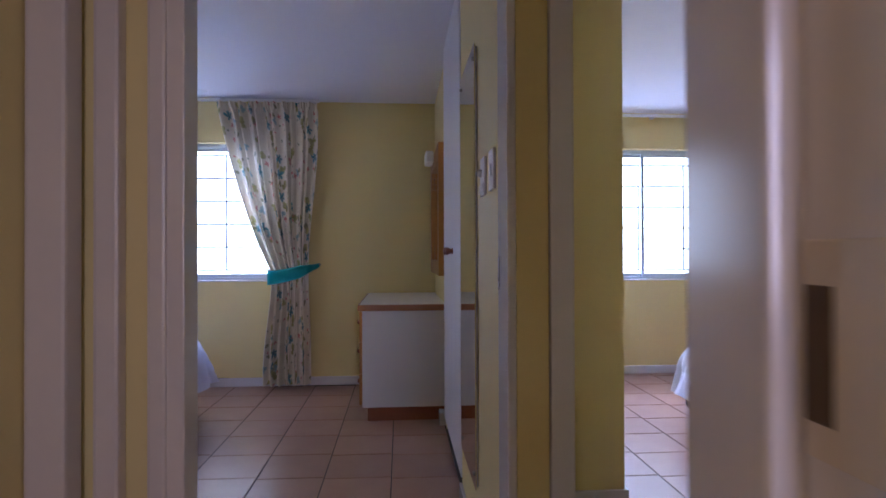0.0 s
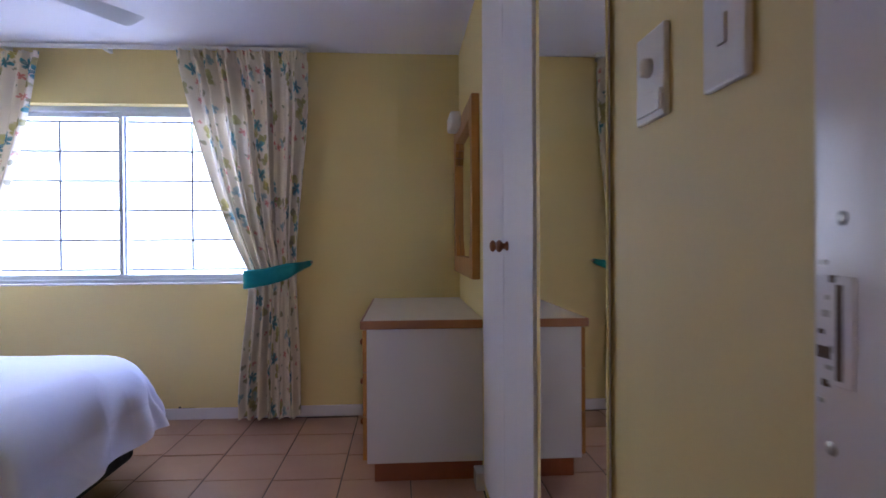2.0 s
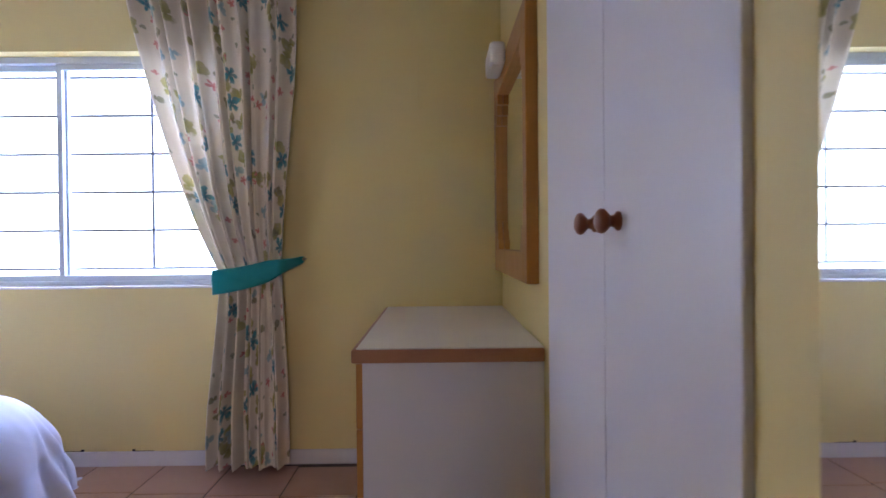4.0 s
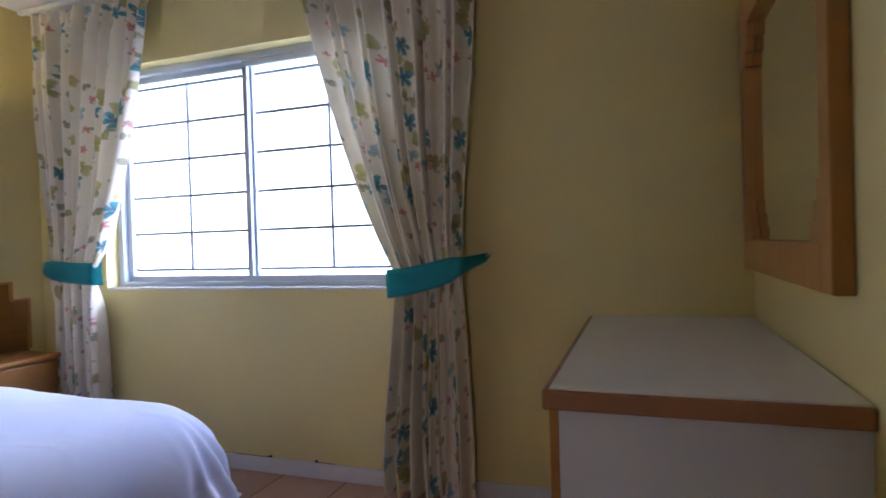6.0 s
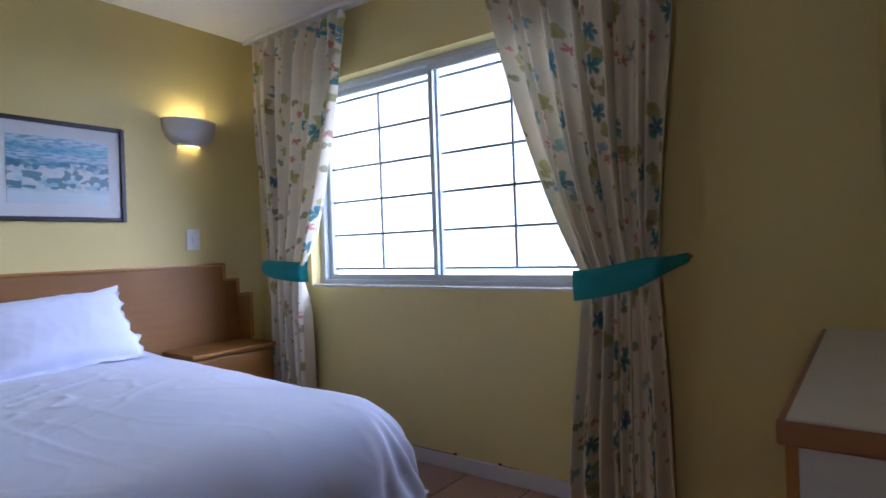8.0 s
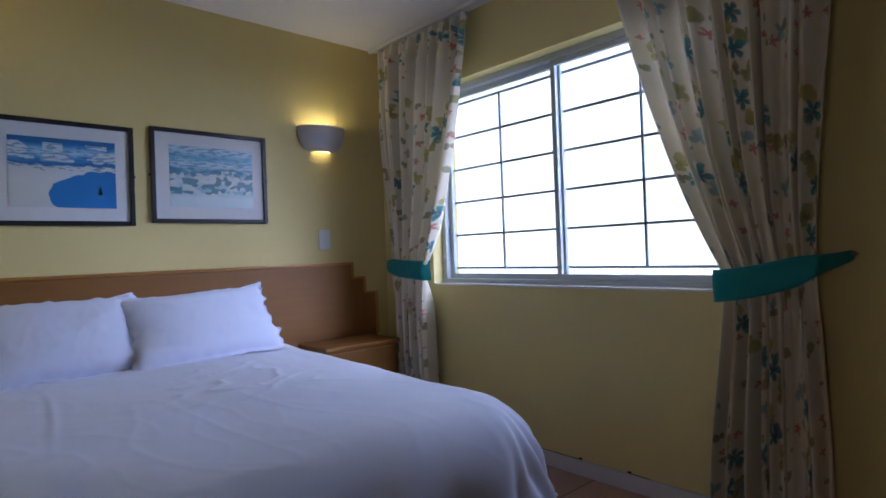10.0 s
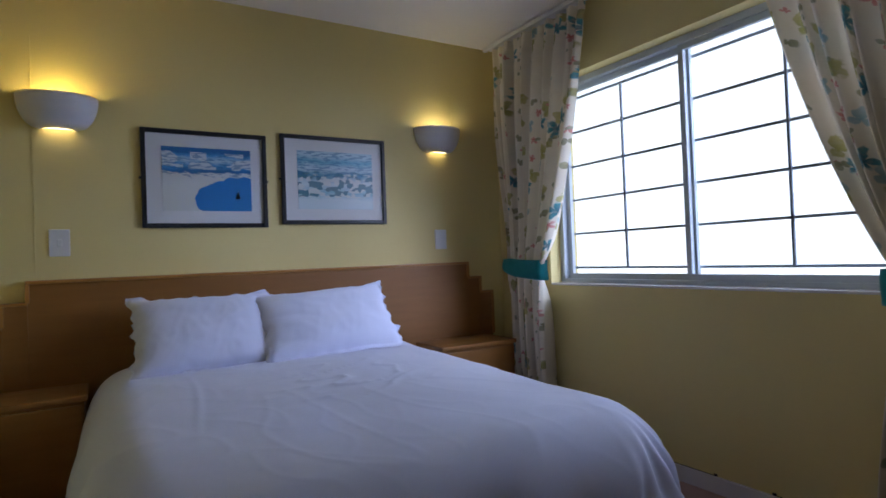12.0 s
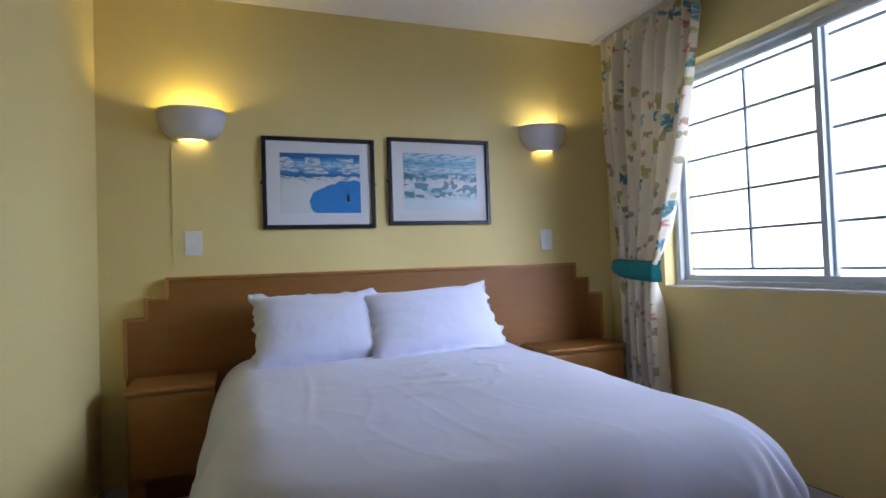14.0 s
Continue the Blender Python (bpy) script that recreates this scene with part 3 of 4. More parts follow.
def knob(parent, m, s=1.0):
    bm = bmesh.new()
    lathe(bm, [(r * s, h * s * 0.8) for r, h in ((0.017, 0), (0.017, 0.006), (0.011, 0.012), (0.010, 0.020), (0.015, 0.026), (0.021, 0.033), (0.0225, 0.040), (0.020, 0.047), (0.013, 0.052), (0.004, 0.054))], m, 24)
    return part("knob", bm, M_KNOB, parent, "turned brown wooden knob", smooth=True)


chest()


# ---------------------------------------------------------------- built-in cupboard
def cupboard():
    c = thing("built_in_cupboard", "white built-in wardrobe with two tall doors and wooden knobs", "wardrobe")
    bm = box(bmesh.new(), XR + 0.014, 0.79, 2.848, 2.915, 0, H - 0.002)
    box(bm, XR + 0.010, 0.304, 1.788, 1.832, 0, H - 0.002)
    part("side_panel", bm, M_WALL, c, "yellow painted side panels")
    part("kickboard", one_box(XR + 0.035, XR + 0.05, 1.834, 2.844, 0.001, 0.075), M_OAKV, c, "dark wooden kickboard")
    for y0, y1, yk in ((1.834, 2.308, 2.222), (2.312, 2.844, 2.365)):
        d = part("door", one_box(XR - 0.001, XR + 0.018, y0, y1, 0.078, H - 0.006, 0.003), M_MELA, c, "white melamine door")
        knob(d, pose(XR - 0.001, yk, 1.157, 0, -90, 0), 0.96)
    return c


cupboard()


# ---------------------------------------------------------------- mirrors
def wall_mirror():
    """Oak-framed mirror with stepped inner corners and a white lamp at the top."""
    m = thing("framed_mirror", "oak-framed wall mirror with stepped corners above the chest", "mirror")
    x1, x0 = XA - 0.001, XA - 0.042
    y0, y1, z0, z1 = 3.127, 4.15, 0.986, 1.93
    part("glass", one_box(x1 - 0.012, x1 - 0.004, y0 + 0.03, y1 - 0.03, z0 + 0.03, z1 - 0.03), M_MIRROR, m, "silvered mirror glass")
    b = 0.075
    for nm, a in (("stile", (y0, y0 + b, z0, z1)), ("stile", (y1 - b, y1, z0, z1)), ("rail", (y0 + b, y1 - b, z0, z0 + b + 0.03)), ("rail", (y0 + b, y1 - b, z1 - b - 0.03, z1))):
        part(nm, one_box(x0, x1, a[0], a[1], a[2], a[3], 0.004), M_OAKV, m, "oak frame member")
    s = 0.045
    for yy, dy in ((y0 + b, 1), (y1 - b, -1)):
        for zz, dz in ((z0 + b + 0.03, 1), (z1 - b - 0.03, -1)):
            bm = bmesh.new()
            for i in range(3):
                ya, yb = sorted((yy, yy + dy * s * (3 - i) * 0.6))
                za, zb = sorted((zz + dz * s * i, zz + dz * s * (i + 1)))
                box(bm, x0 + 0.002, x1 - 0.013, ya, yb, za, zb, 0.002)
            part("corner_step", bm, M_OAKV, m, "stepped oak corner")
    return m


wall_mirror()


def picture_lamp():
    l = thing("wall_lamp", "small white wall lamp over the framed mirror", "wall lamp")
    bm = bmesh.new()
    box(bm, XA - 0.108, XA - 0.0425, 3.64, 3.88, 1.865, 1.960, 0.02, 3)
    part("shade", bm, M_SHADE, l, "white frosted shade", smooth=False)
    part("arm", one_box(XA - 0.058, XA - 0.0425, 3.76, 3.82, 1.885, 1.925, 0.004), M_PLASTIC, l)
    return l


picture_lamp()


def tall_mirror():
    m = thing("tall_mirror", "tall frameless wall mirror fixed with four screws", "mirror")
    y0, y1, z0, z1 = 1.214, 1.700, 0.27, 1.925
    part("backing", one_box(XR - 0.007, XR - 0.001, y0 + 0.01, y1 - 0.01, z0 + 0.01, z1 - 0.01), M_MELA, m, "pale backing board")
    part("glass", one_box(XR - 0.0125, XR - 0.0075, y0, y1, z0, z1, 0.001, 1), M_MIRROR, m, "silvered mirror glass")
    for y in (y0 + 0.035, y1 - 0.035):
        for z in (z0 + 0.05, z1 - 0.05):
            bm = bmesh.new()
            lathe(bm, [(0.008, 0), (0.008, 0.003), (0.004, 0.006)], pose(XR - 0.0125, y, z, 0, -90, 0), 12)
            part("screw", bm, M_BRASS, m, "domed steel screw", smooth=True)
    return m


tall_mirror()


# ---------------------------------------------------------------- switches
def switch_plate(m, w, h, rockers, label):
    s = thing("light_switch", label, "light switch", "wall switches")
    s.matrix_world = m
    part("plate", one_box(-w / 2, w / 2, -h / 2, h / 2, 0, 0.009, 0.003), M_PLASTIC, s, "white plastic plate")
    for dx, dy, a, b in rockers:
        part("rocker", one_box(dx - a / 2, dx + a / 2, dy - b / 2, dy + b / 2, 0.008, 0.013, 0.002), M_PLASTIC, s, "white rocker")
    return s


def fan_knob(plate):
    part("dial", lathe(bmesh.new(), [(0.014, 0.008), (0.013, 0.020), (0.009, 0.024)], pose(0, 0.012, 0), 20), M_PLASTIC, plate, "round white dial", smooth=True)


EAST = Matrix(((0, 0, 1, 0), (1, 0, 0, 0), (0, 1, 0, 0), (0, 0, 0, 1)))      # plate facing +x
WEST = Matrix(((0, 0, -1, 0), (-1, 0, 0, 0), (0, 1, 0, 0), (0, 0, 0, 1)))    # plate facing -x
fan_knob(switch_plate(Matrix.Translation((XR, 1.045, 1.403)) @ WEST, 0.092, 0.128, [(0.0, -0.040, 0.075, 0.030)], "white plastic fan controller on the yellow wall"))
switch_plate(Matrix.Translation((XR, 0.855, 1.400)) @ WEST, 0.085, 0.124, [(0, 0.0, 0.018, 0.034)], "white plastic light switch on the yellow wall")
switch_plate(Matrix.Translation((XB, 1.715, 1.227)) @ EAST, 0.080, 0.122, [(0, 0.0, 0.018, 0.034)], "white plastic bedside light switch on the yellow wall")
switch_plate(Matrix.Translation((XB, 3.724, 1.210)) @ EAST, 0.080, 0.122, [(0, 0.0, 0.018, 0.034)], "white plastic bedside light switch near the curtain")


# ---------------------------------------------------------------- wall sconces
def sconce(y, z, watts, colour, label):
    s = thing("wall_sconce", label, "wall sconce", "bedside sconces")
    bm = bmesh.new()
    n, rows = 28, []
    R, D, Hh = 0.160, 0.13, 0.150
    for k in range(13):
        v = k / 12
        q = math.sqrt(max(0, 1 - (1 - v) ** 2)) if v < 1 else 1
        w = 0.42 + 0.58 * math.sqrt(1 - (1 - v) ** 2)
        rows.append([bm.verts.new((XB + 0.001 + D * w * math.sin(math.pi * i / n), y - R * w * math.cos(math.pi * i / n), z - Hh + Hh * v)) for i in range(n + 1)])
    fs = [bm.faces.new((rows[k][i], rows[k][i + 1], rows[k + 1][i + 1], rows[k + 1][i])) for k in range(12) for i in range(n)]
    bmesh.ops.recalc_face_normals(bm, faces=fs)
    bmesh.ops.solidify(bm, geom=fs, thickness=0.006)
    part("bowl", bm, M_CERAMIC, s, "white half-bowl shade", smooth=True)
    bm = bmesh.new()
    lathe(bm, [(0.002, -0.03), (0.016, -0.024), (0.022, 0.0), (0.014, 0.03), (0.012, 0.05)], pose(XB + 0.062, y, z - 0.085), 14)
    part("bulb", bm, M_BULB, s, "lit bulb", smooth=True)
    bm = bmesh.new()
    c = bm.verts.new((XB + 0.003, y, z - Hh + 0.006))
    ring = [bm.verts.new((XB + 0.003 + D * 0.40 * math.sin(math.pi * i / n), y - R * 0.40 * math.cos(math.pi * i / n), z - Hh + 0.006)) for i in range(n + 1)]
    for i in range(n):
        bm.faces.new((c, ring[i], ring[i + 1]))
    bmesh.ops.solidify(bm, geom=list(bm.faces), thickness=0.003)
    part("diffuser", bm, M_LIT, s, "glowing lower glass")
    point_lamp("sconce_glow", (XB + 0.062, y, z - 0.045), watts, colour, 0.025)
    return s


sconce(1.722, 1.890, 9, (1.0, 0.76, 0.20), "white ceramic half-bowl wall light, lit, by the entrance wall")
sconce(3.72, 1.905, 4.6, (1.0, 0.90, 0.56), "white ceramic half-bowl wall light, lit, by the curtain")


def trunking(y, z0, z1):
    return solid("cable_trunking", one_box(XB + 0.0005, XB + 0.004, y - 0.0028, y + 0.0028, z0, z1, 0.001), M_WALL, "thin yellow-painted cable trunking on the wall", "cable trunking")


solid("cable_trunking", one_box(-0.196, -0.190, YW - 0.003, YW - 0.0005, 0.83, 2.2, 0.001), M_WALL, "thin yellow-painted cable trunking beside the curtain", "cable trunking")
trunking(1.622, 1.085, 2.16)
trunking(3.840, 1.91, 2.12)


# ---------------------------------------------------------------- framed prints
def framed_print(y0, y1, z0, z1, mat, label, sail=False):
    p = thing("framed_print", label, "framed picture", "prints over the bed")
    f, d = 0.022, 0.022
    x = XB + 0.001
    for nm, a in (("frame_side", (y0, y0 + f, z0, z1)), ("frame_side", (y1 - f, y1, z0, z1)), ("frame_rail", (y0 + f, y1 - f, z0, z0 + f)), ("frame_rail", (y0 + f, y1 - f, z1 - f, z1))):
        part(nm, one_box(x, x + d, a[0], a[1], a[2], a[3], 0.003), M_BLACK, p, "black frame moulding")
    for yy in (y0 - 0.004, y1 + 0.004):
        part("peg", one_box(x, x + 0.010, yy - 0.004, yy + 0.004, (z0 + z1) / 2 - 0.006, (z0 + z1) / 2 + 0.006, 0.001), M_BLACK, p, "small dark wall peg")
    part("mount", one_box(x, x + 0.008, y0 + f, y1 - f, z0 + f, z1 - f), M_MOUNT, p, "white card mount")
    bm = bmesh.new()
    lay = bm.loops.layers.uv.new("sheet")
    ya, yb, za, zb = y0 + 0.092, y1 - 0.082, z0 + 0.085, z1 - 0.085
    box(bm, x + 0.008, x + 0.011, ya, yb, za, zb)
    for fc in bm.faces:
        for lp in fc.loops:
            lp[lay].uv = ((lp.vert.co.y - ya) / (yb - ya), (lp.vert.co.z - za) / (zb - za))
    sheet = part("sheet", bm, mat, p, "blue seaside watercolour print")
    if sail:
        sy, sz = ya + 0.82 * (yb - ya), za + 0.20 * (zb - za)
        bm = bmesh.new()
        for pts in (((0, 0.006), (0.016, 0.006), (0.010, 0.040)), ((-0.004, 0), (0.020, 0), (0.016, 0.005), (0, 0.005))):
            f = bm.faces.new([bm.verts.new((x + 0.0140, sy + a, sz + c)) for a, c in pts])
            bmesh.ops.solidify(bm, geom=[f], thickness=0.0012)
        part("painted_sail", bm, M_MOUNT, sheet, "small white painted sailing boat")
    return p


framed_print(2.049, 2.648, 1.292, 1.782, watercolour("print_bay", True), "black-framed blue print of a bay with a white town", True)
framed_print(2.725, 3.346, 1.308, 1.804, watercolour("print_town", False), "black-framed blue print of white houses by the sea")


# ---------------------------------------------------------------- headboard and bedside cabinets
def headboard(xw, d, ys, top, label):
    """Stepped board: three steps at each end. ys: outer ends; d: +1 faces +x."""
    h = thing("headboard", label, "headboard")
    y0, y1 = ys
    levels = ((0.0, 0.857), (0.092, 0.953), (0.184, 1.046))
    cap = bmesh.new()
    xa, xb = sorted((xw + d * 0.001, xw + d * 0.045))
    xc, xd = sorted((xw + d * 0.001, xw + d * 0.056))
    for i, (s, z) in enumerate(levels):
        nxt = levels[i + 1][0] if i < 2 else None
        if nxt is None:
            part("board", one_box(xa, xb, y0 + s, y1 - s, 0.0, z, 0.002), M_OAK, h, "varnished oak veneer board")
            box(cap, xc, xd, y0 + s - 0.008, y1 - s + 0.008, z, z + 0.016, 0.005)
        else:
            for a, b in ((y0 + s, y0 + nxt), (y1 - nxt, y1 - s)):
                part("stepped_end", one_box(xa, xb, a, b, 0.0, z, 0.002), M_OAK, h, "stepped oak end board")
            for a, b in ((y0 + s - 0.008, y0 + nxt), (y1 - nxt, y1 - s + 0.008)):
                box(cap, xc, xd, a, b, z, z + 0.014, 0.004)
        for y in (y0 + s, y1 - s):
            box(cap, xc, xd, y - 0.008, y + 0.008, (levels[i - 1][1] if i else 0.58) + 0.010, z, 0.003)
    part("capping", cap, M_OAKV, h, "rounded pale oak capping")
    return h


def bedside(x0, x1, y0, y1, d, label):
    """A cabinet hung on the headboard; d: +1 front faces +x."""
    c = thing("bedside_cabinet", label, "bedside cabinet", "bedside cabinets")
    part("body", one_box(x0, x1, y0, y1, 0.19, 0.565, 0.003), M_OAK, c, "oak veneer body")
    xf = x1 if d > 0 else x0
    part("top", one_box(min(x0, x0 + d * 0 - (0.015 if d < 0 else 0)), x1 + (0.018 if d > 0 else 0), y0 - 0.012, y1 + 0.012, 0.567, 0.592, 0.008, 3), M_OAK, c, "oak top with a rounded lip")
    xa, xb = sorted((xf + d * 0.001, xf + d * 0.014))
    part("drawer", one_box(xa, xb, y0 + 0.008, y1 - 0.008, 0.205, 0.555, 0.004), M_OAK, c, "oak drawer front")
    part("leg", one_box(*sorted((xf - d * 0.06, xf - d * 0.02)), y0 + 0.02, y0 + 0.06, 0.001, 0.19), M_OAK, c, "short oak leg")
    part("leg", one_box(*sorted((xf - d * 0.06, xf - d * 0.02)), y1 - 0.06, y1 - 0.02, 0.001, 0.19), M_OAK, c, "short oak leg")
    return c


headboard(XB, 1, (1.410, 4.075), 1.05, "long oak headboard with stepped ends, fixed to the wall")
bedside(XB + 0.058, -3.09, 1.460, 1.800, 1, "oak bedside cabinet with a plain drawer, beside the bed")
bedside(XB + 0.058, -3.09, 3.500, 4.000, 1, "oak bedside cabinet with a plain drawer, by the curtain")
headboard(3.62, -1, (1.15, 3.77), 1.05, "long oak headboard with stepped ends in the second bedroom")
bedside(3.14, 3.62 - 0.058, 3.11, 3.55, -1, "oak bedside cabinet in the second bedroom")


# ---------------------------------------------------------------- beds
def duvet_mesh(lx, ly, top, hem, seed, sway, rise, r=0.20, R=0.36):
    """A white cover over a mattress lx long (local +x to the foot) and ly wide, hanging at the foot and both sides."""
    bm = bmesh.new()
    nx, ny = 210, 230
    drop = top - hem
    arc = r * math.pi / 2 - r
    lim_x, lim_y = lx + arc + drop - r, ly / 2 + arc + drop - r
    grid = []
    for i in range(nx + 1):
        line = []
        s = lim_x * i / nx
        for j in range(ny + 1):
            t = -lim_y + 2 * lim_y * j / ny
            cx, cy = min(s, lx - R), max(-ly / 2 + R, min(ly / 2 - R, t))
            q = Vector((s - cx, t - cy, 0))
            d = q.length
            n = q / d if d > 1e-6 else Vector((0, 0, 0))
            hem_d = R + arc + drop - r
            if d > hem_d:
                d = hem_d + 0.08 * (d - hem_d)
            a = (d - R + r) / r
            if a <= 0:
                place, fall = d, 0.0
            elif a < math.pi / 2:
                place, fall = R - r + r * math.sin(a), r * (1 - math.cos(a))
            else:
                rest = d - (R - r + r * math.pi / 2)
                place, fall = R + 0.30 * rest, r + rest * 0.95
            p = Vector((s, t, seed))
            wr = noise.noise(p * 1.7) * 0.014 + noise.noise(p * 4.3) * 0.0065 + noise.noise(p * 11) * 0.0016
            ridge = 1 - abs(noise.noise(Vector((s * 1.5 + t * 1.1, t * 3.4 - s * 1.9, seed + 4))))
            ridge2 = 1 - abs(noise.noise(Vector((s * 4.5 - t * 2.0, t * 6.0 + s * 1.2, seed + 7))))
            crease = 0.0022 * ridge ** 24 + 0.0014 * ridge2 ** 16
            tuck = math.exp(-((s - 0.85) / 0.28) ** 2 - ((t - 0.10) / 0.30) ** 2)
            pinched = 1 - abs(noise.noise(Vector((s * 9 + t * 3, t * 2.5 - s * 1.5, seed + 11))))
            crease += 0.013 * tuck * pinched ** 18
            crease += 0.004 * math.exp(-((t + 0.50 - 0.05 * math.sin(3 * s)) / 0.011) ** 2 - ((s - 0.85) / 0.32) ** 2)
            hang = min(1.0, fall / 0.25)
            along = math.atan2(n.y, n.x) * 0.5 + s * 1.0 + t
            gather = 0.020 * abs(n.x * n.y) * 2 * math.sin(math.atan2(n.y, n.x) * 26 + 2 * noise.noise(p * 3))
            ripple = hang * (sway * math.sin(along * 13 + 2.5 * noise.noise(p * 2.2)) + 0.014 * noise.noise(p * 5) + gather)
            z = top - fall + rise * (1 - smoothstep(0.0, 0.8 * lx, s)) * (1 - hang) + (wr + crease) * (1 - 0.5 * hang) + 0.015 * (1 - (2 * t / ly) ** 2) * (1 - hang) + hang * 0.02 * noise.noise(p * 2.5)
            x, y = cx + n.x * (place + ripple + crease * hang), cy + n.y * (place + ripple + crease * hang)
            line.append(bm.verts.new((x, y, max(z, 0.02))))
        grid.append(line)
    fs = [bm.faces.new((grid[i][j], grid[i + 1][j], grid[i + 1][j + 1], grid[i][j + 1])) for i in range(nx) for j in range(ny)]
    bmesh.ops.recalc_face_normals(bm, faces=fs)
    return bm


def pillow_mesh(w, h, t, seed):
    """A plump pillow with a wavy flanged border, in its own plane: w along y, h along z, thickness along x."""
    bm = bmesh.new()
    nw, nh = 56, 36
    flange = 0.020
    sides = []
    for sgn in (1, -1):
        grid = []
        for i in range(nw + 1):
            line = []
            for j in range(nh + 1):
                u, v = -1 + 2 * i / nw, -1 + 2 * j / nh
                y, z = u * w / 2, v * h / 2
                iu, iv = min(1, abs(u) * w / (w - 2 * flange)), min(1, abs(v) * h / (h - 2 * flange))
                puff = (max(0, 1 - iu ** 3.2) * max(0, 1 - iv ** 2.4)) ** 0.5
                side = max(0.0, -u - 0.1) if seed > 4 else 0.0
                fold = 0.013 * side * math.sin(9 * v + 5 * u + 2 * noise.noise(Vector((u * 3, v * 3, seed)))) ** 3
                n1 = noise.noise(Vector((u * 2.3, v * 2.0, seed)))
                n2 = noise.noise(Vector((u * 7 + v * 3, v * 6, seed + 9)))
                rim = max(abs(u) ** 8, abs(v) ** 8)
                pull = 1 - 0.07 * (1 - abs(v) ** 2) * (abs(u) ** 4)
                x = fold * puff + sgn * (t / 2) * puff * (1 + 0.12 * n1) + 0.0012 * n2 * puff + sgn * 0.0035 * puff * (1 - abs(noise.noise(Vector((u * 5 - v, v * 2.2 + u, seed + 2))))) ** 8 + rim * 0.026 * noise.noise(Vector((u * 5, v * 5, seed + 3)))
                corner = (u * v) ** 6
                yy = y * (pull + 0.022 * corner) + rim * 0.034 * noise.noise(Vector((v * 5.2, u, seed)))
                zz = z * (1 - 0.10 * (1 - abs(u) ** 2) * abs(v) ** 4 + 0.008 * corner) + rim * 0.013 * noise.noise(Vector((u * 5.5, v, seed + 5)))
                line.append(bm.verts.new((x + 0.0015 * sgn, yy, zz)))
            grid.append(line)
        sides.append(grid)
        for i in range(nw):
            for j in range(nh):
                bm.faces.new((grid[i][j], grid[i + 1][j], grid[i + 1][j + 1], grid[i][j + 1]))
    bmesh.ops.remove_doubles(bm, verts=bm.verts, dist=0.004)
    return bm


def bed(m, lx, ly, top, hem, seed, label):
    b = thing("bed", label, "bed")
    part("base", one_box(0.02, lx - 0.09, -ly / 2 + 0.07, ly / 2 - 0.07, 0.07, 0.33, 0.06, 4), M_BASE, b, "dark fabric bed base")
    part("mattress", one_box(0.01, lx - 0.14, -ly / 2 + 0.11, ly / 2 - 0.11, 0.33, top - 0.045, 0.10, 5), M_LINEN, b, "white mattress")
    for x in (0.12, lx - 0.28):
        for y in (-ly / 2 + 0.25, ly / 2 - 0.25):
            bm = bmesh.new()
            lathe(bm, [(0.028, 0.0), (0.032, 0.07)], pose(x, y, 0.001), 14)
            part("leg", bm, M_BASE, b, smooth=True)
    b.matrix_world = m
    return b


def duvet(m, lx, ly, top, hem, seed, sway, rise, label):
    d = solid("duvet", duvet_mesh(lx, ly, top, hem, seed, sway, rise), M_LINEN, label, "duvet", smooth=True)
    d.matrix_world = m
    return d


BED1 = pose(XB + 0.10, 2.625, 0)
bed(BED1, 1.90, 1.48, 0.568, 0.20, 1.3, "double bed on a dark base, made up in white")
duvet(BED1, 1.945, 1.665, 0.600, 0.255, 1.3, 0.020, 0.040, "plain white duvet spread over the bed, slightly creased")
BED2 = pose(3.53, 2.27, 0, 0, 0, 180)
bed(BED2, 1.76, 1.48, 0.540, 0.20, 5.1, "double bed on a dark base in the second bedroom")
duvet(BED2, 1.78, 1.53, 0.565, 0.215, 5.1, 0.012, 0.0, "plain white duvet over the second bedroom's bed")

for y, sd, x, z, tilt, turn, w, label in ((2.275, 2.0, -3.15, 0.795, -36, 0, 0.62, "white pillow with a wavy flanged border, propped on the headboard"), (2.852, 6.0, -3.105, 0.797, -38, 3, 0.73, "white creased pillow with a flanged border, overlapping its neighbour")):
    p = solid("pillow", pillow_mesh(w, 0.42, 0.17, sd), M_LINEN, label, "pillow", group="pillows on the bed", smooth=True)
    p.matrix_world = pose(x, y, z, 0, tilt, 0) @ pose(0, 0, 0, turn, 0, 0)


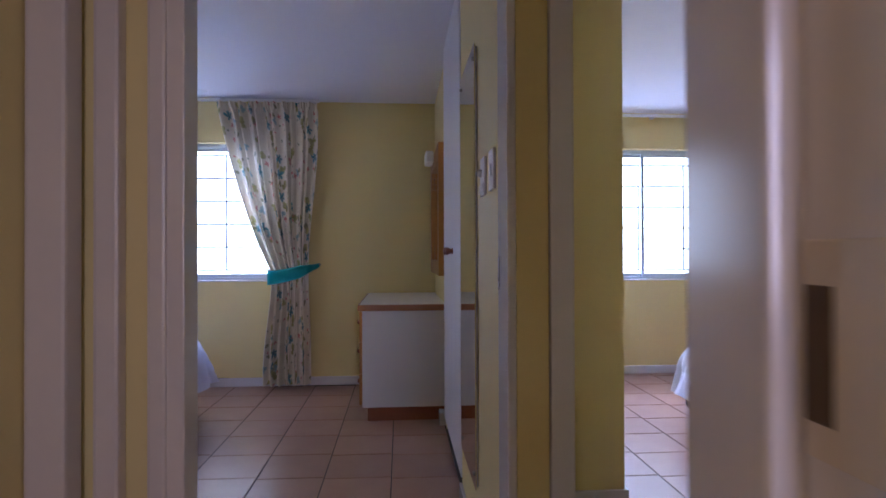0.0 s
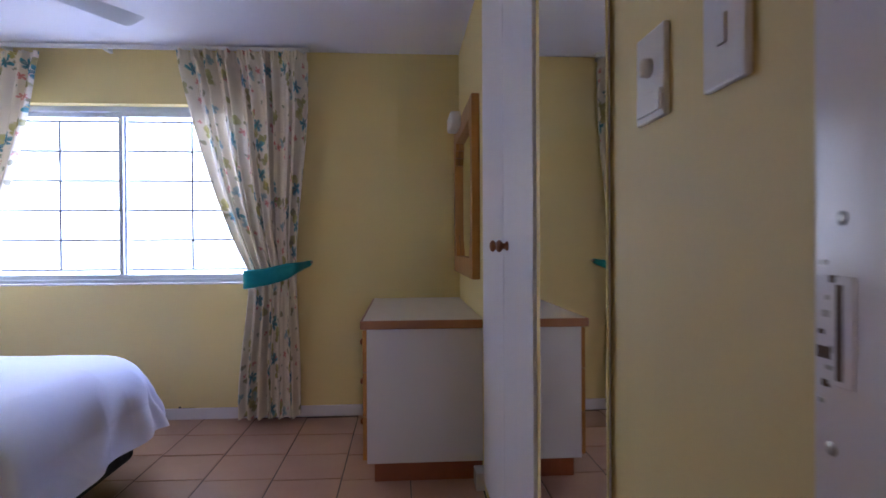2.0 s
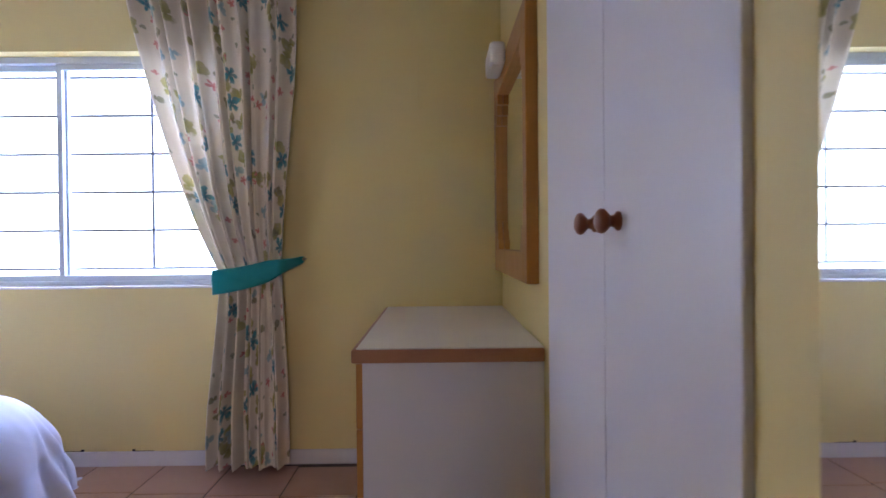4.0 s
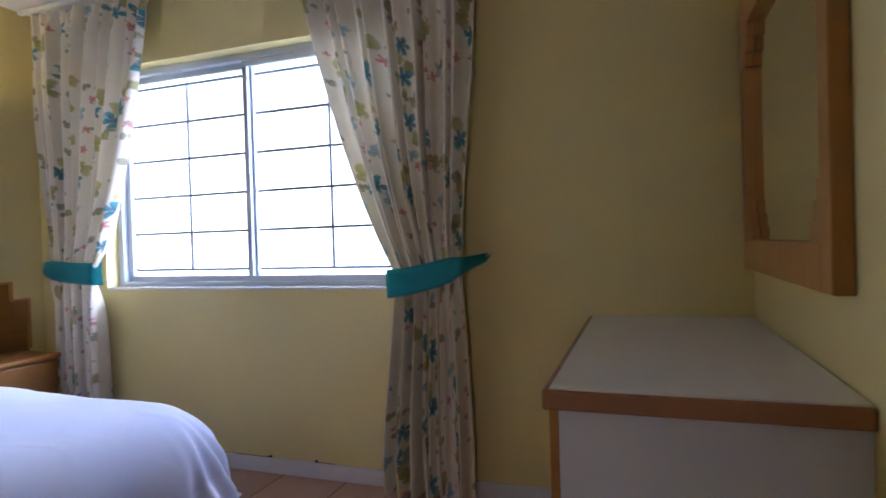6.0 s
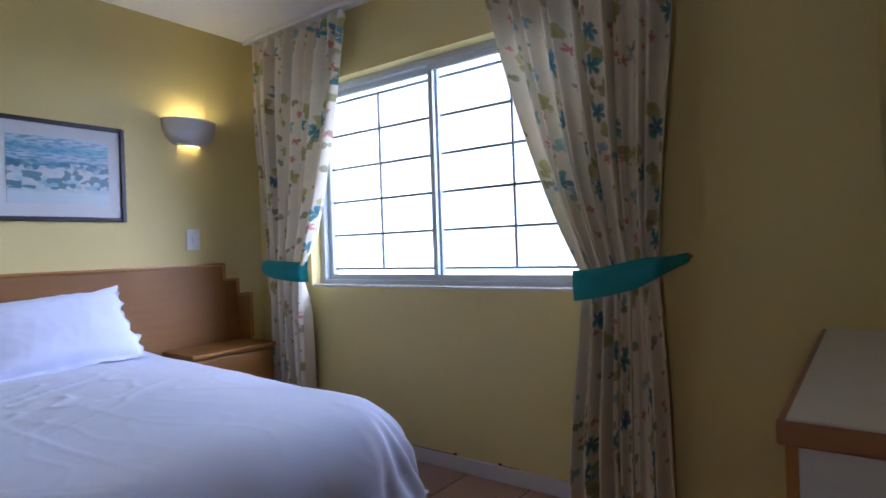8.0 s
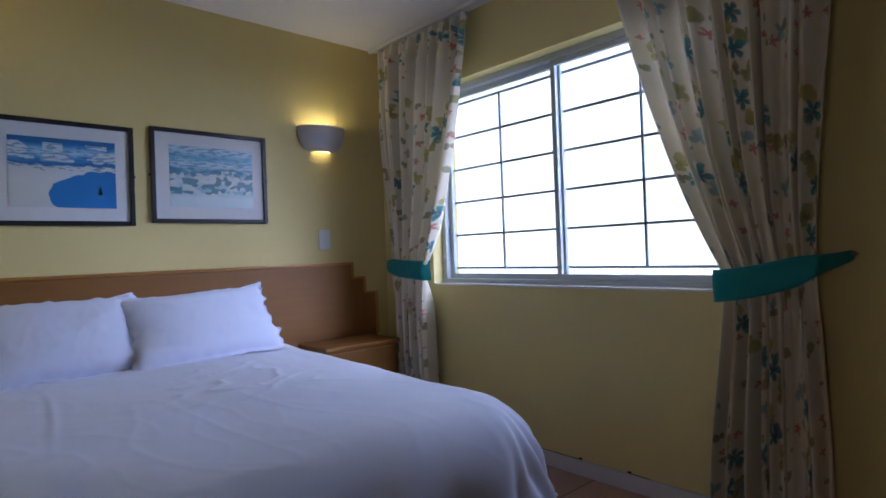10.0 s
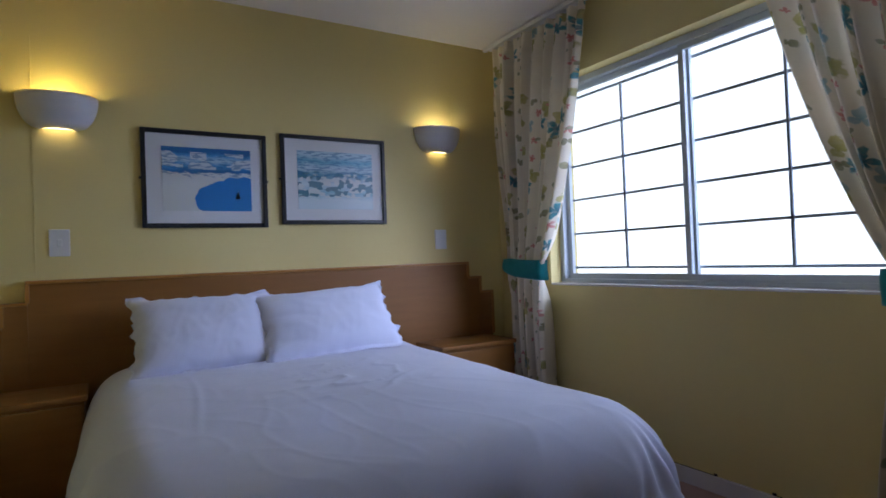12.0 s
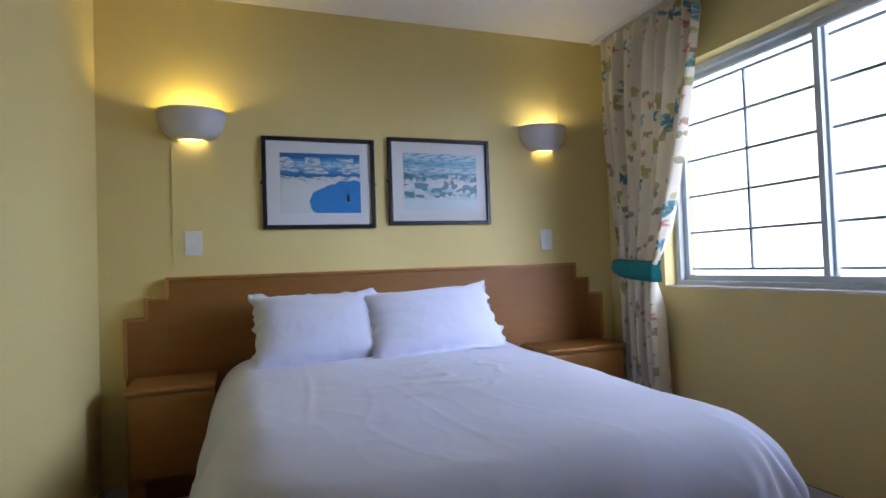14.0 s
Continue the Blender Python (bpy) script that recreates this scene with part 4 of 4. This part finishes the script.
# ---------------------------------------------------------------- ceiling fans
def ceiling_fan(x, y, turn, label):
    f = thing("ceiling_fan", label, "ceiling fan", "ceiling fans")
    bm = lathe(bmesh.new(), [(0.02, -0.055), (0.05, -0.045), (0.068, -0.005), (0.068, 0)], pose(0, 0, H), 28)
    part("canopy", bm, M_PLASTIC, f, smooth=True)
    part("rod", lathe(bmesh.new(), [(0.012, 0), (0.012, 0.16)], pose(0, 0, H - 0.20), 14), M_PLASTIC, f, smooth=True)
    bm = lathe(bmesh.new(), [(0.03, -0.105), (0.085, -0.095), (0.115, -0.07), (0.118, -0.045), (0.075, -0.035), (0.062, 0.0), (0.052, 0.045), (0.02, 0.06)], pose(0, 0, H - 0.235), 32)
    part("motor", bm, M_PLASTIC, f, "white motor housing", smooth=True)
    part("band", lathe(bmesh.new(), [(0.070, 0), (0.070, 0.010)], pose(0, 0, H - 0.262), 28), M_DARK, f, "dark ventilation band", smooth=True)
    for k in range(3):
        a = turn + 120 * k
        bm = bmesh.new()
        m = pose(0, 0, H - 0.275, 0, 0, a) @ pose(0, 0, 0, -9, 0, 0)
        pts = ((0.15, -0.045), (0.28, -0.058), (0.625, -0.070), (0.64, -0.060), (0.64, 0.050), (0.625, 0.062), (0.28, 0.052), (0.15, 0.040))
        vs = [bm.verts.new(m @ Vector((p, q, 0))) for p, q in pts]
        fc = bm.faces.new(vs)
        bmesh.ops.solidify(bm, geom=[fc], thickness=0.006)
        b = part("blade", bm, M_PLASTIC, f, "white flat blade")
        part("bracket", box(bmesh.new(), 0.09, 0.22, -0.018, 0.018, 0.003, 0.009, 0.002), M_PLASTIC, b).matrix_local = m
    f.location = (x, y, 0)
    return f


ceiling_fan(-1.716, 2.452, 59, "white three-blade ceiling fan at rest")
ceiling_fan(2.523, 2.577, 68, "white three-blade ceiling fan in the second bedroom")


# ---------------------------------------------------------------- chair in the second bedroom
def chair(x, y):
    c = thing("chair", "pine chair with a navy padded seat", "chair")
    part("seat", one_box(0, 0.42, 0, 0.42, 0.42, 0.47, 0.015, 3), M_BLUE, c, "navy padded seat")
    part("seat_frame", one_box(0.01, 0.41, 0.01, 0.41, 0.37, 0.419, 0.004), M_PINE, c, "pine seat frame")
    for a in (0.02, 0.36):
        for b in (0.02, 0.36):
            part("leg", one_box(a, a + 0.04, b, b + 0.04, 0.001, 0.37 if a < 0.3 else 0.9, 0.004), M_PINE, c, "square pine leg")
    for z in (0.16,):
        part("stretcher", one_box(0.03, 0.05, 0.06, 0.36, z, z + 0.03, 0.003), M_PINE, c)
    part("backrest", one_box(0.37, 0.39, 0.06, 0.36, 0.62, 0.86, 0.006), M_PINE, c, "pine back panel")
    c.location = (x, y, 0)
    return c


chair(1.90, 0.90)


# ---------------------------------------------------------------- door frames
def bedroom_doorframe():
    d = tagged(new("door_1"), "white gloss-painted frame of the open bedroom doorway", "door frame", kind="structure")
    bm = box(bmesh.new(), XR - 0.012, XR + 0.010, 0.575, 0.710, 0, 2.08, 0.004)
    box(bm, 0.180, 0.2025, 0.500, 0.574, 0, 2.08, 0.006)
    part("jamb", bm, M_TRIM, d, "white gloss jamb")
    bm = box(bmesh.new(), -0.709, -0.659, 0.695, 0.800, 0, 2.08, 0.005)
    box(bm, -0.752, -0.704, 0.683, 0.800, 0, 2.08, 0.008)
    part("jamb", bm, M_CREAM, d, "cream gloss jamb")
    part("head", one_box(-0.659, XR - 0.012, 0.62, 0.74, 2.05, 2.08, 0.003), M_TRIM, d)
    part("strike_plate", one_box(XR - 0.0135, XR - 0.0115, 0.664, 0.704, 1.045, 1.135, 0.001), M_TRIM, d, "paint-chipped strike plate")
    # Slots are thin dark strips, their inner shade put into the colour.
    part("latch_hole_shade", one_box(XR - 0.0140, XR - 0.0132, 0.675, 0.682, 1.050, 1.128), M_HOLE_CHIP, d, "flat dark strip painted as the shade in a latch slot")
    part("latch_hole_shade", one_box(XR - 0.0140, XR - 0.0132, 0.688, 0.703, 1.066, 1.076), M_HOLE_CHIP, d, "flat dark strip painted as the shade in a latch slot")
    for k in range(9):
        y, z = 0.700 - 0.004 * (k % 4), 1.028 + 0.0145 * k
        part("paint_chip", one_box(XR - 0.0137, XR - 0.0119, y - 0.003 - 0.002 * (k % 3), y + 0.002, z, z + 0.004 + 0.002 * (k % 2)), M_HOLE_CHIP if k % 3 == 1 else M_BRASS, d, "bare metal where paint has chipped")
    for z in (0.992, 1.182):
        part("screw", lathe(bmesh.new(), [(0.006, 0), (0.006, 0.001), (0.003, 0.002)], pose(XR - 0.0118, 0.677 + 0.012 * (z < 1), z, 0, -90, 0), 12), M_BRASS, d, "worn screw head")
    return d


def room_two_doorframe():
    d = tagged(new("door_2"), "white gloss-painted frame of the second bedroom's doorway", "door frame", kind="structure")
    part("jamb", one_box(0.285, 0.345, 0.490, 0.58, 0, 2.08, 0.005), M_TRIM, d, "white gloss jamb")
    part("jamb", one_box(1.16, 1.215, 0.36, 0.50, 0, 2.08, 0.005), M_TRIM, d, "white gloss jamb")
    return d


def lobby_frame():
    d = tagged(new("door_3"), "cream-painted door and frame on the lobby's side wall", "door frame", kind="structure")
    part("jamb", one_box(-0.910, -0.842, 0.722, 0.772, 0, H, 0.010), M_CREAM, d, "cream gloss jamb")
    part("leaf", one_box(-1.036, -0.934, 0.640, 0.722, 0, H, 0.010), M_CREAM, d, "cream painted panel")
    return d


def hall_doorframe():
    d = tagged(new("door_4"), "white gloss-painted hall door frame with a strike plate", "door frame", kind="structure")
    bm = box(bmesh.new(), 0.127, 0.213, -0.580, -0.481, 0, 2.10, 0.006)
    box(bm, 0.147, 0.213, -0.705, -0.579, 0, 2.10, 0.004)
    part("jamb", bm, M_TRIM, d, "white gloss jamb")
    part("jamb", one_box(-0.72, -0.68, -0.705, -0.481, 0, 2.10, 0.006), M_TRIM, d, "white gloss jamb")
    part("strike_plate", one_box(0.144, 0.1475, -0.66, -0.584, 1.030, 1.150, 0.001), M_CREAM, d, "painted-over strike plate")
    # No recess is cut here; a flat dark sheet paints its shade.
    part("latch_hole_shade", one_box(0.1432, 0.1445, -0.606, -0.586, 1.050, 1.125), M_HOLE_CHIP, d, "flat dark sheet painted as the shade in the latch recess")
    return d


bedroom_doorframe()
room_two_doorframe()
lobby_frame()
hall_doorframe()
structure("wall_lobby_pier", one_box(-1.04, -0.7545, 0.774, 0.801, 0, H), M_WALL, "yellow plastered pier beside the bedroom door", "wall")

# ---------------------------------------------------------------- floor tiles
TILE, PX, PY = 0.343, -0.472, 3.113
me = finish("tile", one_box(-TILE / 2 + 0.003, TILE / 2 - 0.003, -TILE / 2 + 0.003, TILE / 2 - 0.003, -0.012, 0.0, 0.0025, 1), M_TILE)


def tiled(x0, x1, y0, y1):
    for i in range(-12, 16):
        for j in range(-20, 7):
            x, y = PX + TILE * (i + 0.5), PY + TILE * (j + 0.5) - (0.0225 * i + 0.011) % TILE
            if x0 - 0.12 < x < x1 + 0.12 and y0 - 0.12 < y < y1 + 0.12:
                t = new("tile", me)
                t.parent = floor
                t.matrix_local = pose(x, y, 0.0005 * random.uniform(-1, 1), random.uniform(-0.08, 0.08), random.uniform(-0.08, 0.08), 90 * random.randrange(4))


tiled(XB, XR, YD, YW)
tiled(-0.95, 1.1, -0.6, YD - 0.25)
tiled(0.95, X2, 0.6, Y2)
